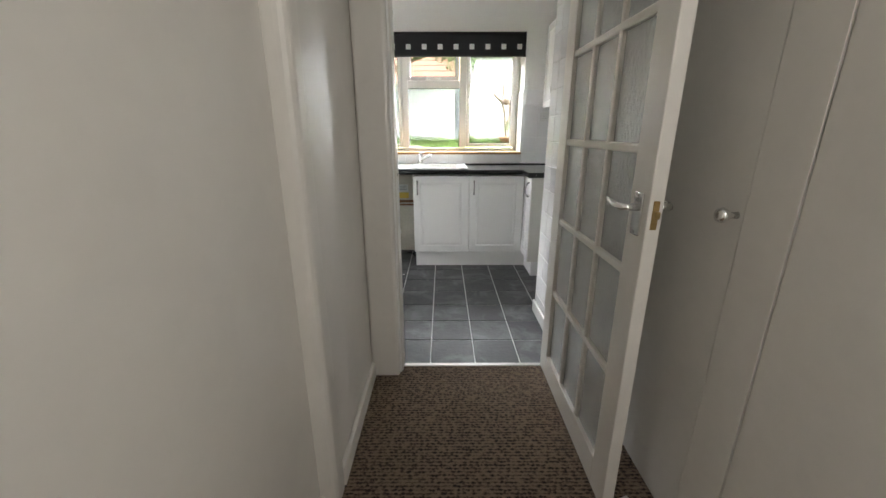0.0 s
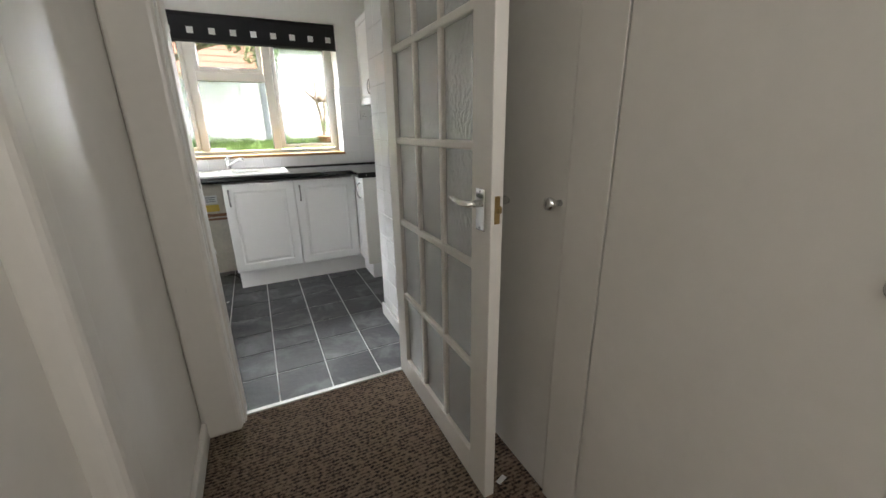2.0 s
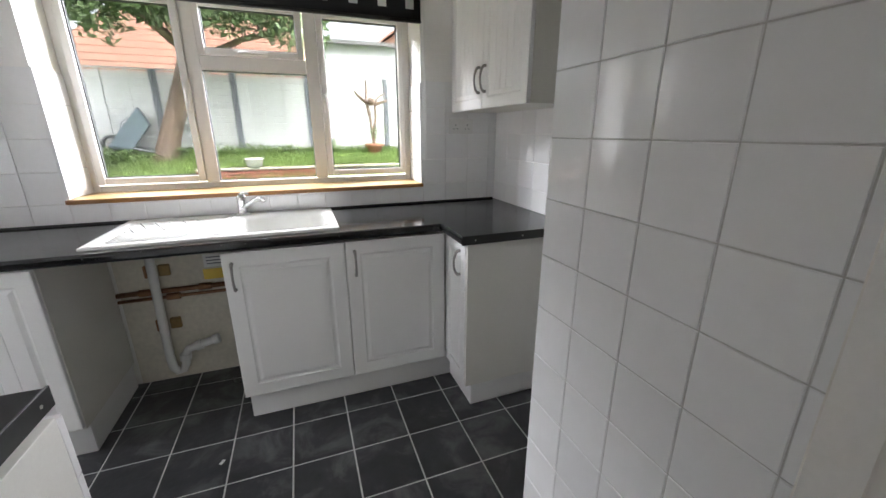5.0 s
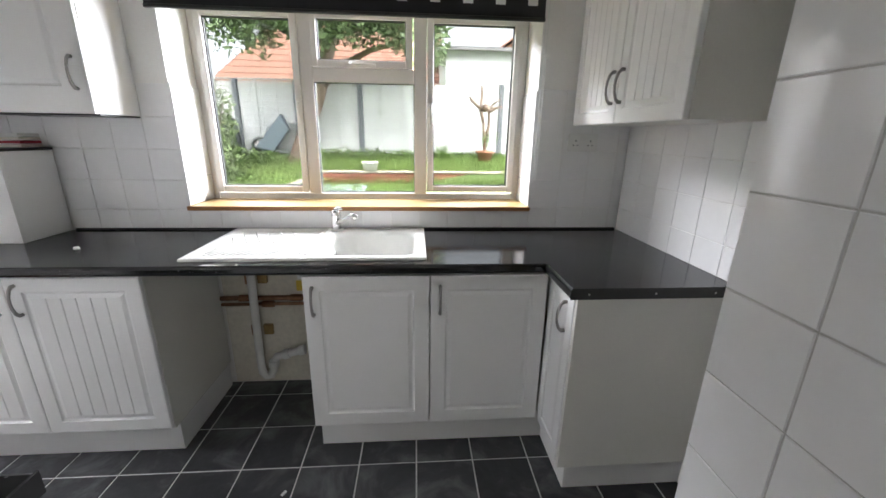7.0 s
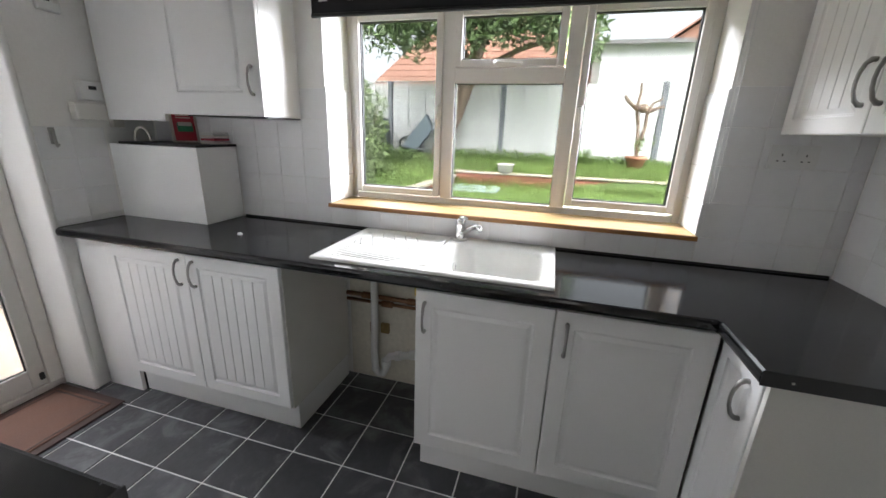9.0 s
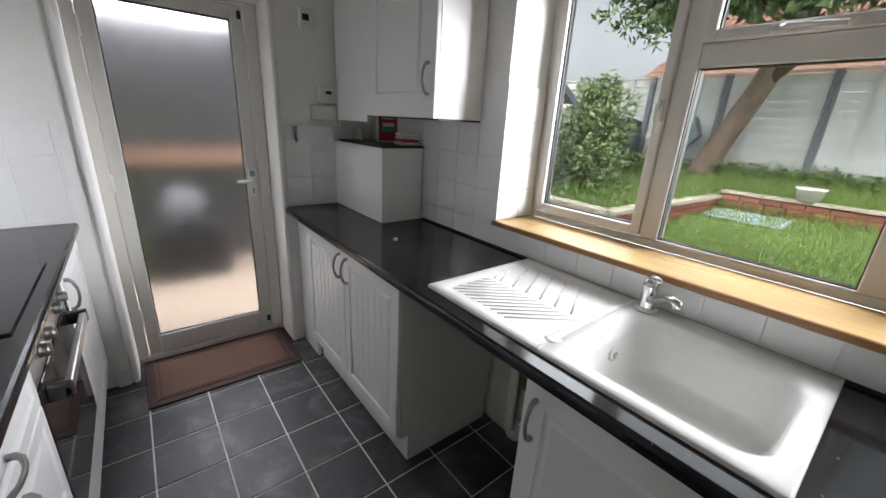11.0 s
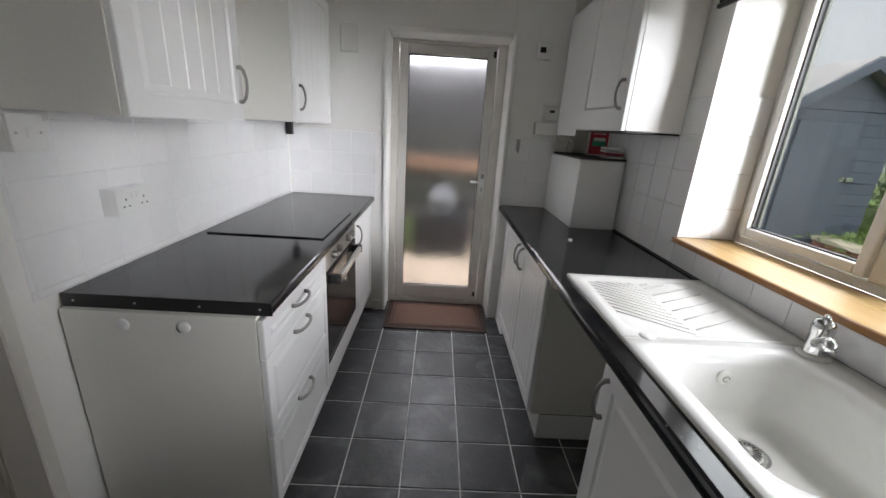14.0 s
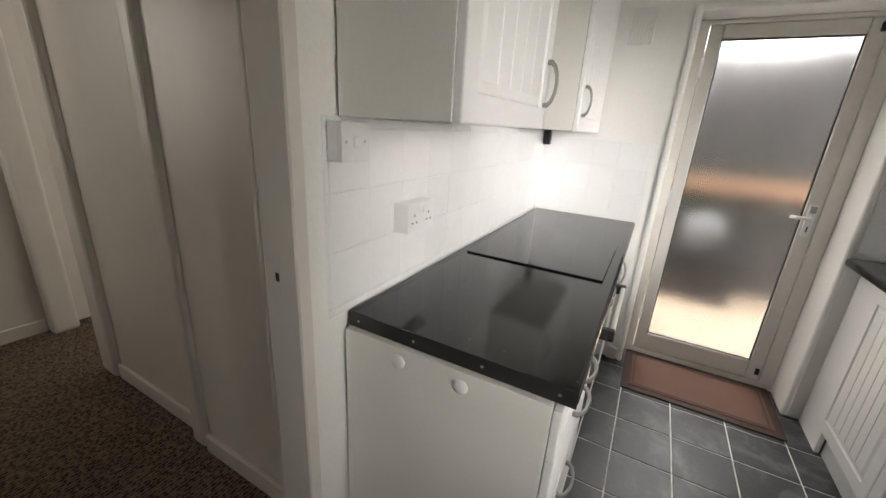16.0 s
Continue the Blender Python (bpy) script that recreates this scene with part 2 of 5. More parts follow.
render_white = material("white_render", (0.75, 0.75, 0.74), 0.8, vary=0.05, scale=1, fine=30)
roof_red = material("red_roof_tile", (0.33, 0.17, 0.12), 0.8, vary=0.2, scale=1, fine=9, bump=0.3, random_by=0.15)
roof_grey = material("grey_roof_tile", (0.22, 0.21, 0.21), 0.8, vary=0.2, scale=1, fine=9, bump=0.3)
shed_blue = material("slate_blue_shed_paint", (0.075, 0.092, 0.125), 0.6, vary=0.08, scale=2, fine=40, bump=0.1, random_by=0.06)
brick_red = material("red_brick", (0.33, 0.12, 0.08), 0.85, vary=0.2, scale=6, fine=60, bump=0.3, random_by=0.2)
coping = material("pale_stone_coping", (0.52, 0.46, 0.36), 0.8, vary=0.15, scale=4, fine=50, bump=0.2, random_by=0.1)
terracotta = material("terracotta", (0.42, 0.19, 0.11), 0.8, vary=0.12, scale=8)
paving = material("sandy_paving", (0.44, 0.355, 0.27), 0.85, vary=0.12, scale=3, fine=40, bump=0.2, random_by=0.08)
dark_boards = material("dark_stained_boards", (0.022, 0.021, 0.023), 0.8, vary=0.2, scale=3, fine=40, random_by=0.15)
rust_rail = material("orange_brown_timber", (0.26, 0.15, 0.095), 0.7, vary=0.15, scale=5)
tarp_blue = material("pale_blue_sheet", (0.42, 0.5, 0.56), 0.5, vary=0.2, scale=9, fine=30, bump=0.3)
barrow_grey = material("blue_grey_metal_tray", (0.22, 0.27, 0.32), 0.5, 0.3, vary=0.15)
bin_dark = material("dark_grey_bin", (0.06, 0.065, 0.075), 0.5, vary=0.1)


# ---- mesh helpers ----
def link_mesh(name, bm, mat, parent=None, smooth=False):
    me = bpy.data.meshes.new(name)
    bm.normal_update()
    bm.to_mesh(me)
    bm.free()
    me.materials.append(mat)
    if smooth:
        for p in me.polygons:
            p.use_smooth = True
    ob = new(name, me)
    if parent:
        ob.parent = parent
    return ob


def part(name, bm, mat, parent, label="", smooth=False):
    ob = link_mesh(name, bm, mat, parent, smooth)
    return tagged(ob, label=label) if label else ob


def thing(name, label, category, group="", m=None):
    ob = new(name)
    ob.empty_display_size = 0.1
    if m is not None:
        ob.matrix_basis = m
    return tagged(ob, label, category, group)


def box(bm, x0, x1, y0, y1, z0, z1, bevel=0.0, seg=1):
    r = bmesh.ops.create_cube(bm, size=1, matrix=Matrix.Translation(((x0 + x1) / 2, (y0 + y1) / 2, (z0 + z1) / 2)) @ Matrix.Diagonal((abs(x1 - x0), abs(y1 - y0), abs(z1 - z0), 1)))
    if bevel:
        es = list({e for v in r["verts"] for e in v.link_edges})
        bmesh.ops.bevel(bm, geom=es, offset=bevel, segments=seg, profile=0.5, affect="EDGES")
    return bm


def boxed(*a, **k):
    return box(bmesh.new(), *a, **k)


def structure(name, bm, mat, label, category):
    return tagged(link_mesh(name, bm, mat), label, category, kind="structure")


def loft(bm, loops, cap_first=False, cap_last=False):
    rings = [[bm.verts.new(p) for p in lp] for lp in loops]
    n = len(rings[0])
    for a, b in zip(rings, rings[1:]):
        for i in range(n):
            bm.faces.new((a[i], a[(i + 1) % n], b[(i + 1) % n], b[i]))
    if cap_first:
        bm.faces.new(rings[0][::-1])
    if cap_last:
        bm.faces.new(rings[-1])
    return bm


def sweep(bm, pts, r, seg=8):
    """A round bar along points; r is a radius or a list of them."""
    pts = [Vector(p) for p in pts]
    rs = r if isinstance(r, (list, tuple)) else [r] * len(pts)
    side, loops = None, []
    for i, p in enumerate(pts):
        d = (pts[min(i + 1, len(pts) - 1)] - pts[max(i - 1, 0)]).normalized()
        if side is None:
            side = d.orthogonal().normalized()
        side = (side - d * side.dot(d)).normalized()
        up = d.cross(side)
        loops.append([p + (side * math.cos(2 * math.pi * k / seg) + up * math.sin(2 * math.pi * k / seg)) * rs[i] for k in range(seg)])
    return loft(bm, loops, True, True)


def lathe(bm, profile, seg=20, m=Matrix()):
    loops = [[m @ Vector((r * math.cos(2 * math.pi * k / seg), r * math.sin(2 * math.pi * k / seg), z)) for k in range(seg)] for r, z in profile]
    return loft(bm, loops, True, True)


def round_rect(x0, x1, y0, y1, r, z, per=6):
    pts = []
    for cx, cy, a in ((x1 - r, y1 - r, 0), (x0 + r, y1 - r, 90), (x0 + r, y0 + r, 180), (x1 - r, y0 + r, 270)):
        for k in range(per + 1):
            t = radians(a + 90 * k / per)
            pts.append((cx + r * math.cos(t), cy + r * math.sin(t), z))
    return pts


def cloud_mesh(name, verts, faces, mat, parent=None):
    me = bpy.data.meshes.new(name)
    me.from_pydata(verts.tolist(), [], faces.tolist())
    me.materials.append(mat)
    ob = new(name, me)
    if parent:
        ob.parent = parent
    return ob


def leaves(name, blobs, count, size, mat, parent=None, seed=1):
    """Many small bent leaves scattered in lumpy clumps. blobs: centre and radii."""
    g = np.random.default_rng(seed)
    vs = []
    vol = np.array([b[3] * b[4] * b[5] for b in blobs])
    for b, c in zip(blobs, np.round(count * vol / vol.sum()).astype(int)):
        d = g.normal(size=(c, 3))
        d /= np.linalg.norm(d, axis=1)[:, None]
        rad = g.random(c) ** 0.45
        lump = 1 + 0.22 * np.sin(d[:, 0] * 7 + b[0] * 3) * np.cos(d[:, 2] * 6 + b[1])
        cen = np.array(b[:3]) + d * (rad * lump)[:, None] * np.array(b[3:])
        u = g.normal(size=(c, 3))
        u /= np.linalg.norm(u, axis=1)[:, None]
        w = np.cross(u, g.normal(size=(c, 3)))
        w /= np.linalg.norm(w, axis=1)[:, None] + 1e-9
        s = size * (0.6 + 0.8 * g.random(c))[:, None]
        vs.append(np.stack([cen - u * s, cen + w * s * 0.42, cen + u * s, cen - w * s * 0.42], 1).reshape(-1, 3))
    v = np.concatenate(vs)
    return cloud_mesh(name, v, np.arange(len(v)).reshape(-1, 4), mat, parent)


TILE_MESH = {}


def piece(name, w, h, d, mat, bevel=0.0015):
    """Shared mesh of a bevelled slab, w along x, h along z, its face at y = 0 and its back at y = d."""
    key = (name, round(w, 3), round(h, 3), round(d, 4), mat.name)
    if key not in TILE_MESH:
        b, x, z = bevel, w / 2, h / 2
        bm = bmesh.new()
        loft(bm, [[(-x, d, -z), (x, d, -z), (x, d, z), (-x, d, z)], [(-x, b, -z), (x, b, -z), (x, b, z), (-x, b, z)],
                  [(-x + b, 0, -z + b), (x - b, 0, -z + b), (x - b, 0, z - b), (-x + b, 0, z - b)]], True, True)
        bmesh.ops.recalc_face_normals(bm, faces=bm.faces)
        me = bpy.data.meshes.new(name)
        bm.to_mesh(me)
        bm.free()
        me.materials.append(mat)
        TILE_MESH[key] = me
    return TILE_MESH[key]


def tile_field(parent, m, u0, u1, z0, z1, ustart, zstart, pitch, joint, depth, mat, name="tile", holes=()):
    """Tiles over a rectangle of a wall. m maps (u, 0, z) to the world, with the room at -y."""
    ku = math.floor((u0 - ustart) / pitch)
    while ustart + ku * pitch < u1 - 0.01:
        a, b = max(u0, ustart + ku * pitch), min(u1, ustart + (ku + 1) * pitch)
        kz = math.floor((z0 - zstart) / pitch)
        while zstart + kz * pitch < z1 - 0.01:
            c, d = max(z0, zstart + kz * pitch), min(z1, zstart + (kz + 1) * pitch)
            spans = [(a, b, c, d)]
            for h in holes:
                cut = []
                for (p, q, r, s) in spans:
                    if q <= h[0] or p >= h[1] or s <= h[2] or r >= h[3]:
                        cut.append((p, q, r, s))
                        continue
                    if p < h[0]: cut.append((p, h[0], r, s))
                    if q > h[1]: cut.append((h[1], q, r, s))
                    if r < h[2]: cut.append((max(p, h[0]), min(q, h[1]), r, h[2]))
                    if s > h[3]: cut.append((max(p, h[0]), min(q, h[1]), h[3], s))
                spans = cut
            for (p, q, r, s) in spans:
                if q - p > 0.012 and s - r > 0.012:
                    ob = new(name, piece(name, q - p - joint, s - r - joint, depth, mat))
                    ob.parent = parent
                    ob.matrix_basis = m @ Matrix.Translation(((p + q) / 2, -depth, (r + s) / 2))
            kz += 1
        ku += 1


# ---- the large structure ----
CEIL = 2.42
WX, EX, NY, SY = -1.77, 1.64, 4.43, 2.348      # kitchen faces
W0, W1, WZ0, WZ1 = -0.575, 1.148, 1.0, 1.975  # window opening

bm = bmesh.new()
for a in ((-2.05, W0, NY, 4.76, -0.1, CEIL), (W1, 1.90, NY, 4.76, -0.1, CEIL), (W0, W1, NY, 4.76, -0.1, WZ0), (W0, W1, NY, 4.76, WZ1, CEIL)):
    box(bm, *a)
wall_north = structure("wall_north", bm, wall_paint, "white painted kitchen wall with the window, tiled above the worktop", "wall")

bm = bmesh.new()
box(bm, -2.05, WX, SY - 0.11, 3.03, -0.1, CEIL)
box(bm, -2.05, -1.715, 3.835, NY, -0.1, CEIL)
box(bm, -2.05, -1.74, 3.03, 3.835, 1.97, CEIL)
wall_west = structure("wall_west", bm, wall_paint, "white painted wall round the glazed back door", "wall")

bm = bmesh.new()
box(bm, WX, 0.15, SY - 0.11, SY, -0.1, CEIL)
box(bm, 0.15, 0.935, SY - 0.11, SY, 2.02, CEIL)
box(bm, 0.935, 1.90, SY - 0.11, SY, -0.1, CEIL)
wall_south = structure("wall_south", bm, wall_paint, "white partition between hall and kitchen, tiled above the worktop", "wall")
wall_east = structure("wall_east", boxed(EX, 1.90, SY, NY, -0.1, CEIL), wall_paint, "white tiled wall at the end of the kitchen", "wall")
nib_wall = structure("wall_nib", boxed(1.026, 1.13, SY, 2.975, -0.1, CEIL), wall_paint, "short return wall covered in white glazed tiles", "wall")
ceiling = structure("ceiling", boxed(-2.05, 1.90, SY - 0.11, 4.76, CEIL, CEIL + 0.12), ceiling_paint, "plain white kitchen ceiling", "ceiling")
hall_ceiling = structure("ceiling_hall", boxed(-2.6, 1.3, -0.4, SY - 0.11, CEIL, CEIL + 0.12), ceiling_paint, "plain white hall ceiling", "ceiling")

floor = structure("floor", boxed(-2.05, EX, 2.302, NY, -0.12, -0.0035), floor_grout, "dark slate-look tiled kitchen floor with pale joints", "floor")
hall_floor = structure("floor_hall", boxed(-2.6, 1.3, -0.4, 2.295, -0.12, 0.004), carpet, "brown looped carpet in the hall", "carpet")
threshold = structure("threshold", boxed(0.15, 0.90, 2.285, 2.312, 0.0, 0.010, bevel=0.003), steel, "thin metal strip between carpet and tiles", "threshold")

# hall: walls, rounded step in the left wall, doorway to a side room
bm = bmesh.new()
box(bm, -0.12, 0.0, 1.50, SY - 0.11, -0.1, CEIL)
box(bm, -0.12, -0.035, 0.63, 1.50, -0.1, CEIL)
box(bm, -0.12, -0.035, -0.16, 0.63, 2.03, CEIL)
wall_hall_west = structure("wall_hall_west", bm, hall_paint, "glossy cream painted hall wall", "wall")
trim_step = structure("trim_wall_step", boxed(-0.06, 0.022, 1.455, 1.56, 0.0, CEIL, bevel=0.03, seg=4), gloss_paint, "rounded painted upright where the hall wall steps", "trim")
trim_side = structure("trim_side_doorway", boxed(-0.13, 0.0, 0.57, 0.725, 0.0, 2.06, bevel=0.03, seg=4), gloss_paint, "rounded painted doorway trim in the hall", "trim")
trim_side_far = structure("trim_side_doorway_far", boxed(-0.13, 0.0, -0.14, -0.05, 0.0, 2.06, bevel=0.02, seg=3), gloss_paint, "painted doorway trim at the hall's end", "trim")
structure("wall_hall_end", boxed(-2.6, 1.3, -0.4, -0.16, -0.1, CEIL), hall_paint, "plain cream wall at the hall's end", "wall")
structure("wall_side_room", boxed(-2.6, -0.12, SY - 0.25, SY - 0.11, -0.1, CEIL), hall_paint, "plain cream wall of the side room", "wall")
structure("wall_side_room_far", boxed(-2.75, -2.6, -0.4, SY, -0.1, CEIL), hall_paint, "plain cream far wall of the side room", "wall")
structure("wall_cupboard_back", boxed(1.30, 1.42, -0.4, SY - 0.11, -0.1, CEIL), hall_paint, "plain wall behind the hall cupboards", "wall")
for nm, a in (("baseboard_hall", (0.0, 0.02, 1.56, 2.225)), ("baseboard_hall_middle", (-0.035, -0.018, 0.725, 1.455)), ("baseboard_hall_end", (0.0, 1.08, -0.16, -0.142))):
    structure(nm, boxed(*a, 0.0, 0.085, bevel=0.006, seg=2), gloss_paint, "low cream painted skirting board", "baseboard")
structure("baseboard_nib", boxed(1.004, 1.019, SY + 0.01, 2.975, 0.0, 0.085, bevel=0.005, seg=2), white_plastic, "low white skirting under the tiles", "baseboard")

# frame of the doorway between hall and kitchen
bm = boxed(0.118, 0.157, SY - 0.10, SY + 0.007, 0.0, 2.02, bevel=0.004)
box(bm, 0.0, 0.145, SY - 0.148, SY - 0.104, 0.0, 2.10, bevel=0.018, seg=3)
structure("trim_doorway_left", bm, gloss_paint, "thick rounded cream architrave of the kitchen doorway", "trim")
bm = boxed(0.936, 0.962, SY - 0.10, SY + 0.004, 0.0, 2.02, bevel=0.004)
box(bm, 0.965, 1.088, SY - 0.130, SY - 0.104, 0.0, 2.10, bevel=0.012, seg=3)
structure("trim_doorway_right", bm, gloss_paint, "cream architrave behind the open door", "trim")
structure("trim_doorway_head", boxed(0.152, 0.936, SY - 0.10, SY + 0.004, 1.99, 2.02, bevel=0.004), gloss_paint, "cream head of the kitchen doorway", "trim")
structure("strike_plate", boxed(0.157, 0.1585, SY - 0.068, SY - 0.044, 0.985, 1.085, bevel=0.0005), gloss_paint, "painted-over strike plate in the door jamb", "strike plate")
structure("strike_hole", boxed(0.1585, 0.1592, SY - 0.062, SY - 0.050, 1.022, 1.042), black_part, "dark latch hole in the strike plate", "strike plate")


# hall cupboard wall with flush doors and round knobs
def cupboard_wall():
    bm = bmesh.new()
    for y0, y1 in ((-0.16, -0.10), (0.70, 0.722), (1.263, 1.395), (2.20, SY - 0.11)):
        box(bm, 1.09, 1.16, y0, y1, 0.0, CEIL)
    box(bm, 1.13, 1.16, -0.10, 2.20, 0.0, CEIL)
    structure("wall_hall_east", bm, gloss_paint, "cream painted cupboard frame along the hall", "wall")
    for y0, y1, ky in ((0.725, 1.259, 0.77), (1.399, 2.196, 1.42), (-0.096, 0.696, 0.62)):
        cup = thing("cupboard_door", "closed flush cream cupboard door with a small round knob", "cupboard door", "hall cupboard doors", pose(1.09, (y0 + y1) / 2, 0))
        w = (y1 - y0) / 2
        part("panel", boxed(0.002, 0.032, -w, w, 0.012, 2.3, bevel=0.003, seg=2), gloss_paint, cup)
        k = bmesh.new()
        lathe(k, [(0.009, -0.001), (0.008, 0.018), (0.014, 0.026), (0.019, 0.036), (0.0165, 0.046), (0.006, 0.0505)], 20, pose(0.002, ky - (y0 + y1) / 2, 1.022, 0, -90, 0))
        part("knob", k, chrome, cup, "small round metal knob", True)


cupboard_wall()


# ---- window ----
def window():
    w = thing("window_1", "off-white casement window with three lights and dark gaskets", "window")
    w["kind"] = "structure"
    y0, y1 = 4.668, 4.735
    glass = {"left": (-0.505, -0.080, 1.093, 1.927), "top": (0.050, 0.503, 1.742, 1.932), "mid": (0.017, 0.545, 1.057, 1.637), "right": (0.648, 1.074, 1.098, 1.927)}
    bm = bmesh.new()
    for a in ((W0, -0.540, WZ0 + 0.02, WZ1), (1.108, W1, WZ0 + 0.02, WZ1), (-0.540, 1.108, 1.93 + 0.025, WZ1), (-0.540, 1.108, WZ0 + 0.02, 1.060 - 0.008)):
        box(bm, a[0], a[1], y0, y1, a[2], a[3], bevel=0.005, seg=2)
    for a in ((-0.045, 0.0185, 1.052, 1.955), (0.5435, 0.612, 1.052, 1.955)):
        box(bm, a[0], a[1], y0, y1, a[2], a[3], bevel=0.005, seg=2)
    box(bm, 0.0185, 0.5435, y0, y1, 1.6355, 1.706, bevel=0.005, seg=2)
    frame_part = part("window_frame", bm, upvc, w)
    for key, (a, b, c, d) in glass.items():
        if key != "mid":
            m = 0.034
            bm = bmesh.new()
            for s in ((a - m, a, c - m, d + 0.027), (b, b + m, c - m, d + 0.027), (a, b, c - m, c), (a, b, d, d + 0.027)):
                box(bm, s[0], s[1], y0 - 0.013, y1 - 0.02, s[2], s[3], bevel=0.005, seg=2)
            part("sash", bm, upvc, w)
        bm = bmesh.new()
        g = 0.005
        for s in ((a, a + g, c, d), (b - g, b, c, d), (a + g, b - g, c, c + g), (a + g, b - g, d - g, d)):
            box(bm, s[0], s[1], y0 + 0.008, y0 + 0.03, s[2], s[3])
        part("gasket", bm, black_rubber, w, "black rubber gasket")
        pane = part("pane", boxed(a + 0.001, b - 0.001, y0 + 0.016, y0 + 0.020, c + 0.001, d - 0.001), clear, w, "clear glass pane")
        pane.visible_shadow = False
    for x in (-0.062, 0.630):
        bm = boxed(x - 0.011, x + 0.011, y0 - 0.026, y0 - 0.012, 1.47, 1.54, bevel=0.004, seg=2)
        sweep(bm, [(x, y0 - 0.026, 1.525), (x, y0 - 0.045, 1.52), (x + 0.004, y0 - 0.048, 1.48), (x + 0.006, y0 - 0.046, 1.43)], [0.008, 0.008, 0.007, 0.006], 8)
        part("window_handle", bm, upvc, w, "small plastic window handle", True)
    bm = boxed(0.19, 0.245, y0 - 0.026, y0 - 0.012, 1.713, 1.735, bevel=0.004, seg=2)
    sweep(bm, [(0.215, y0 - 0.026, 1.724), (0.23, y0 - 0.045, 1.722), (0.30, y0 - 0.05, 1.718), (0.35, y0 - 0.048, 1.715)], [0.008, 0.008, 0.007, 0.006], 8)
    part("window_handle", bm, upvc, w, "small plastic window handle", True)
    bm = boxed(-0.577, 1.148, 4.4195, 4.668, 1.0005, 1.0215, bevel=0.003, seg=2)
    part("window_sill", bm, sill_wood, w, "varnished yellow wooden sill board")
    part("sill_nosing", boxed(-0.581, 1.149, 4.411, 4.419, 1.0, 1.021, bevel=0.003, seg=2), sill_edge, w, "orange-brown sill edge")


window()


# roller blind over the window head
def blind():
    b = thing("roller_blind", "black roller blind with a row of white squares, rolled up", "blind")
    part("fabric", boxed(-0.585, 1.135, 4.372, 4.376, 1.889, 2.055), blind_fabric, b)
    bm = bmesh.new()
    sweep(bm, [(-0.585, 4.395, 2.06), (1.135, 4.395, 2.06)], 0.025, 16)
    part("roller", bm, blind_fabric, b, "", True)
    part("bottom_bar", boxed(-0.587, 1.137, 4.366, 4.382, 1.874, 1.890, bevel=0.003), black_part, b)
    for s in (-0.592, 1.137):
        part("bracket", boxed(s, s + 0.005, 4.37, 4.43, 2.02, 2.09), white_plastic, b)
    for k in range(12):
        x = -0.525 + 0.1455 * k
        part("square", boxed(x - 0.022, x + 0.022, 4.3695, 4.3715, 1.936, 1.980), square_white, b)
    bm = bmesh.new()
    sweep(bm, [(1.160, 4.40, 2.06), (1.162, 4.395, 1.6), (1.163, 4.395, 1.2), (1.158, 4.395, 1.165), (1.150, 4.395, 1.16), (1.147, 4.395, 1.2), (1.147, 4.395, 2.06)], 0.0018, 6)
    part("cord", bm, white_plastic, b, "thin white pull cord")


blind()


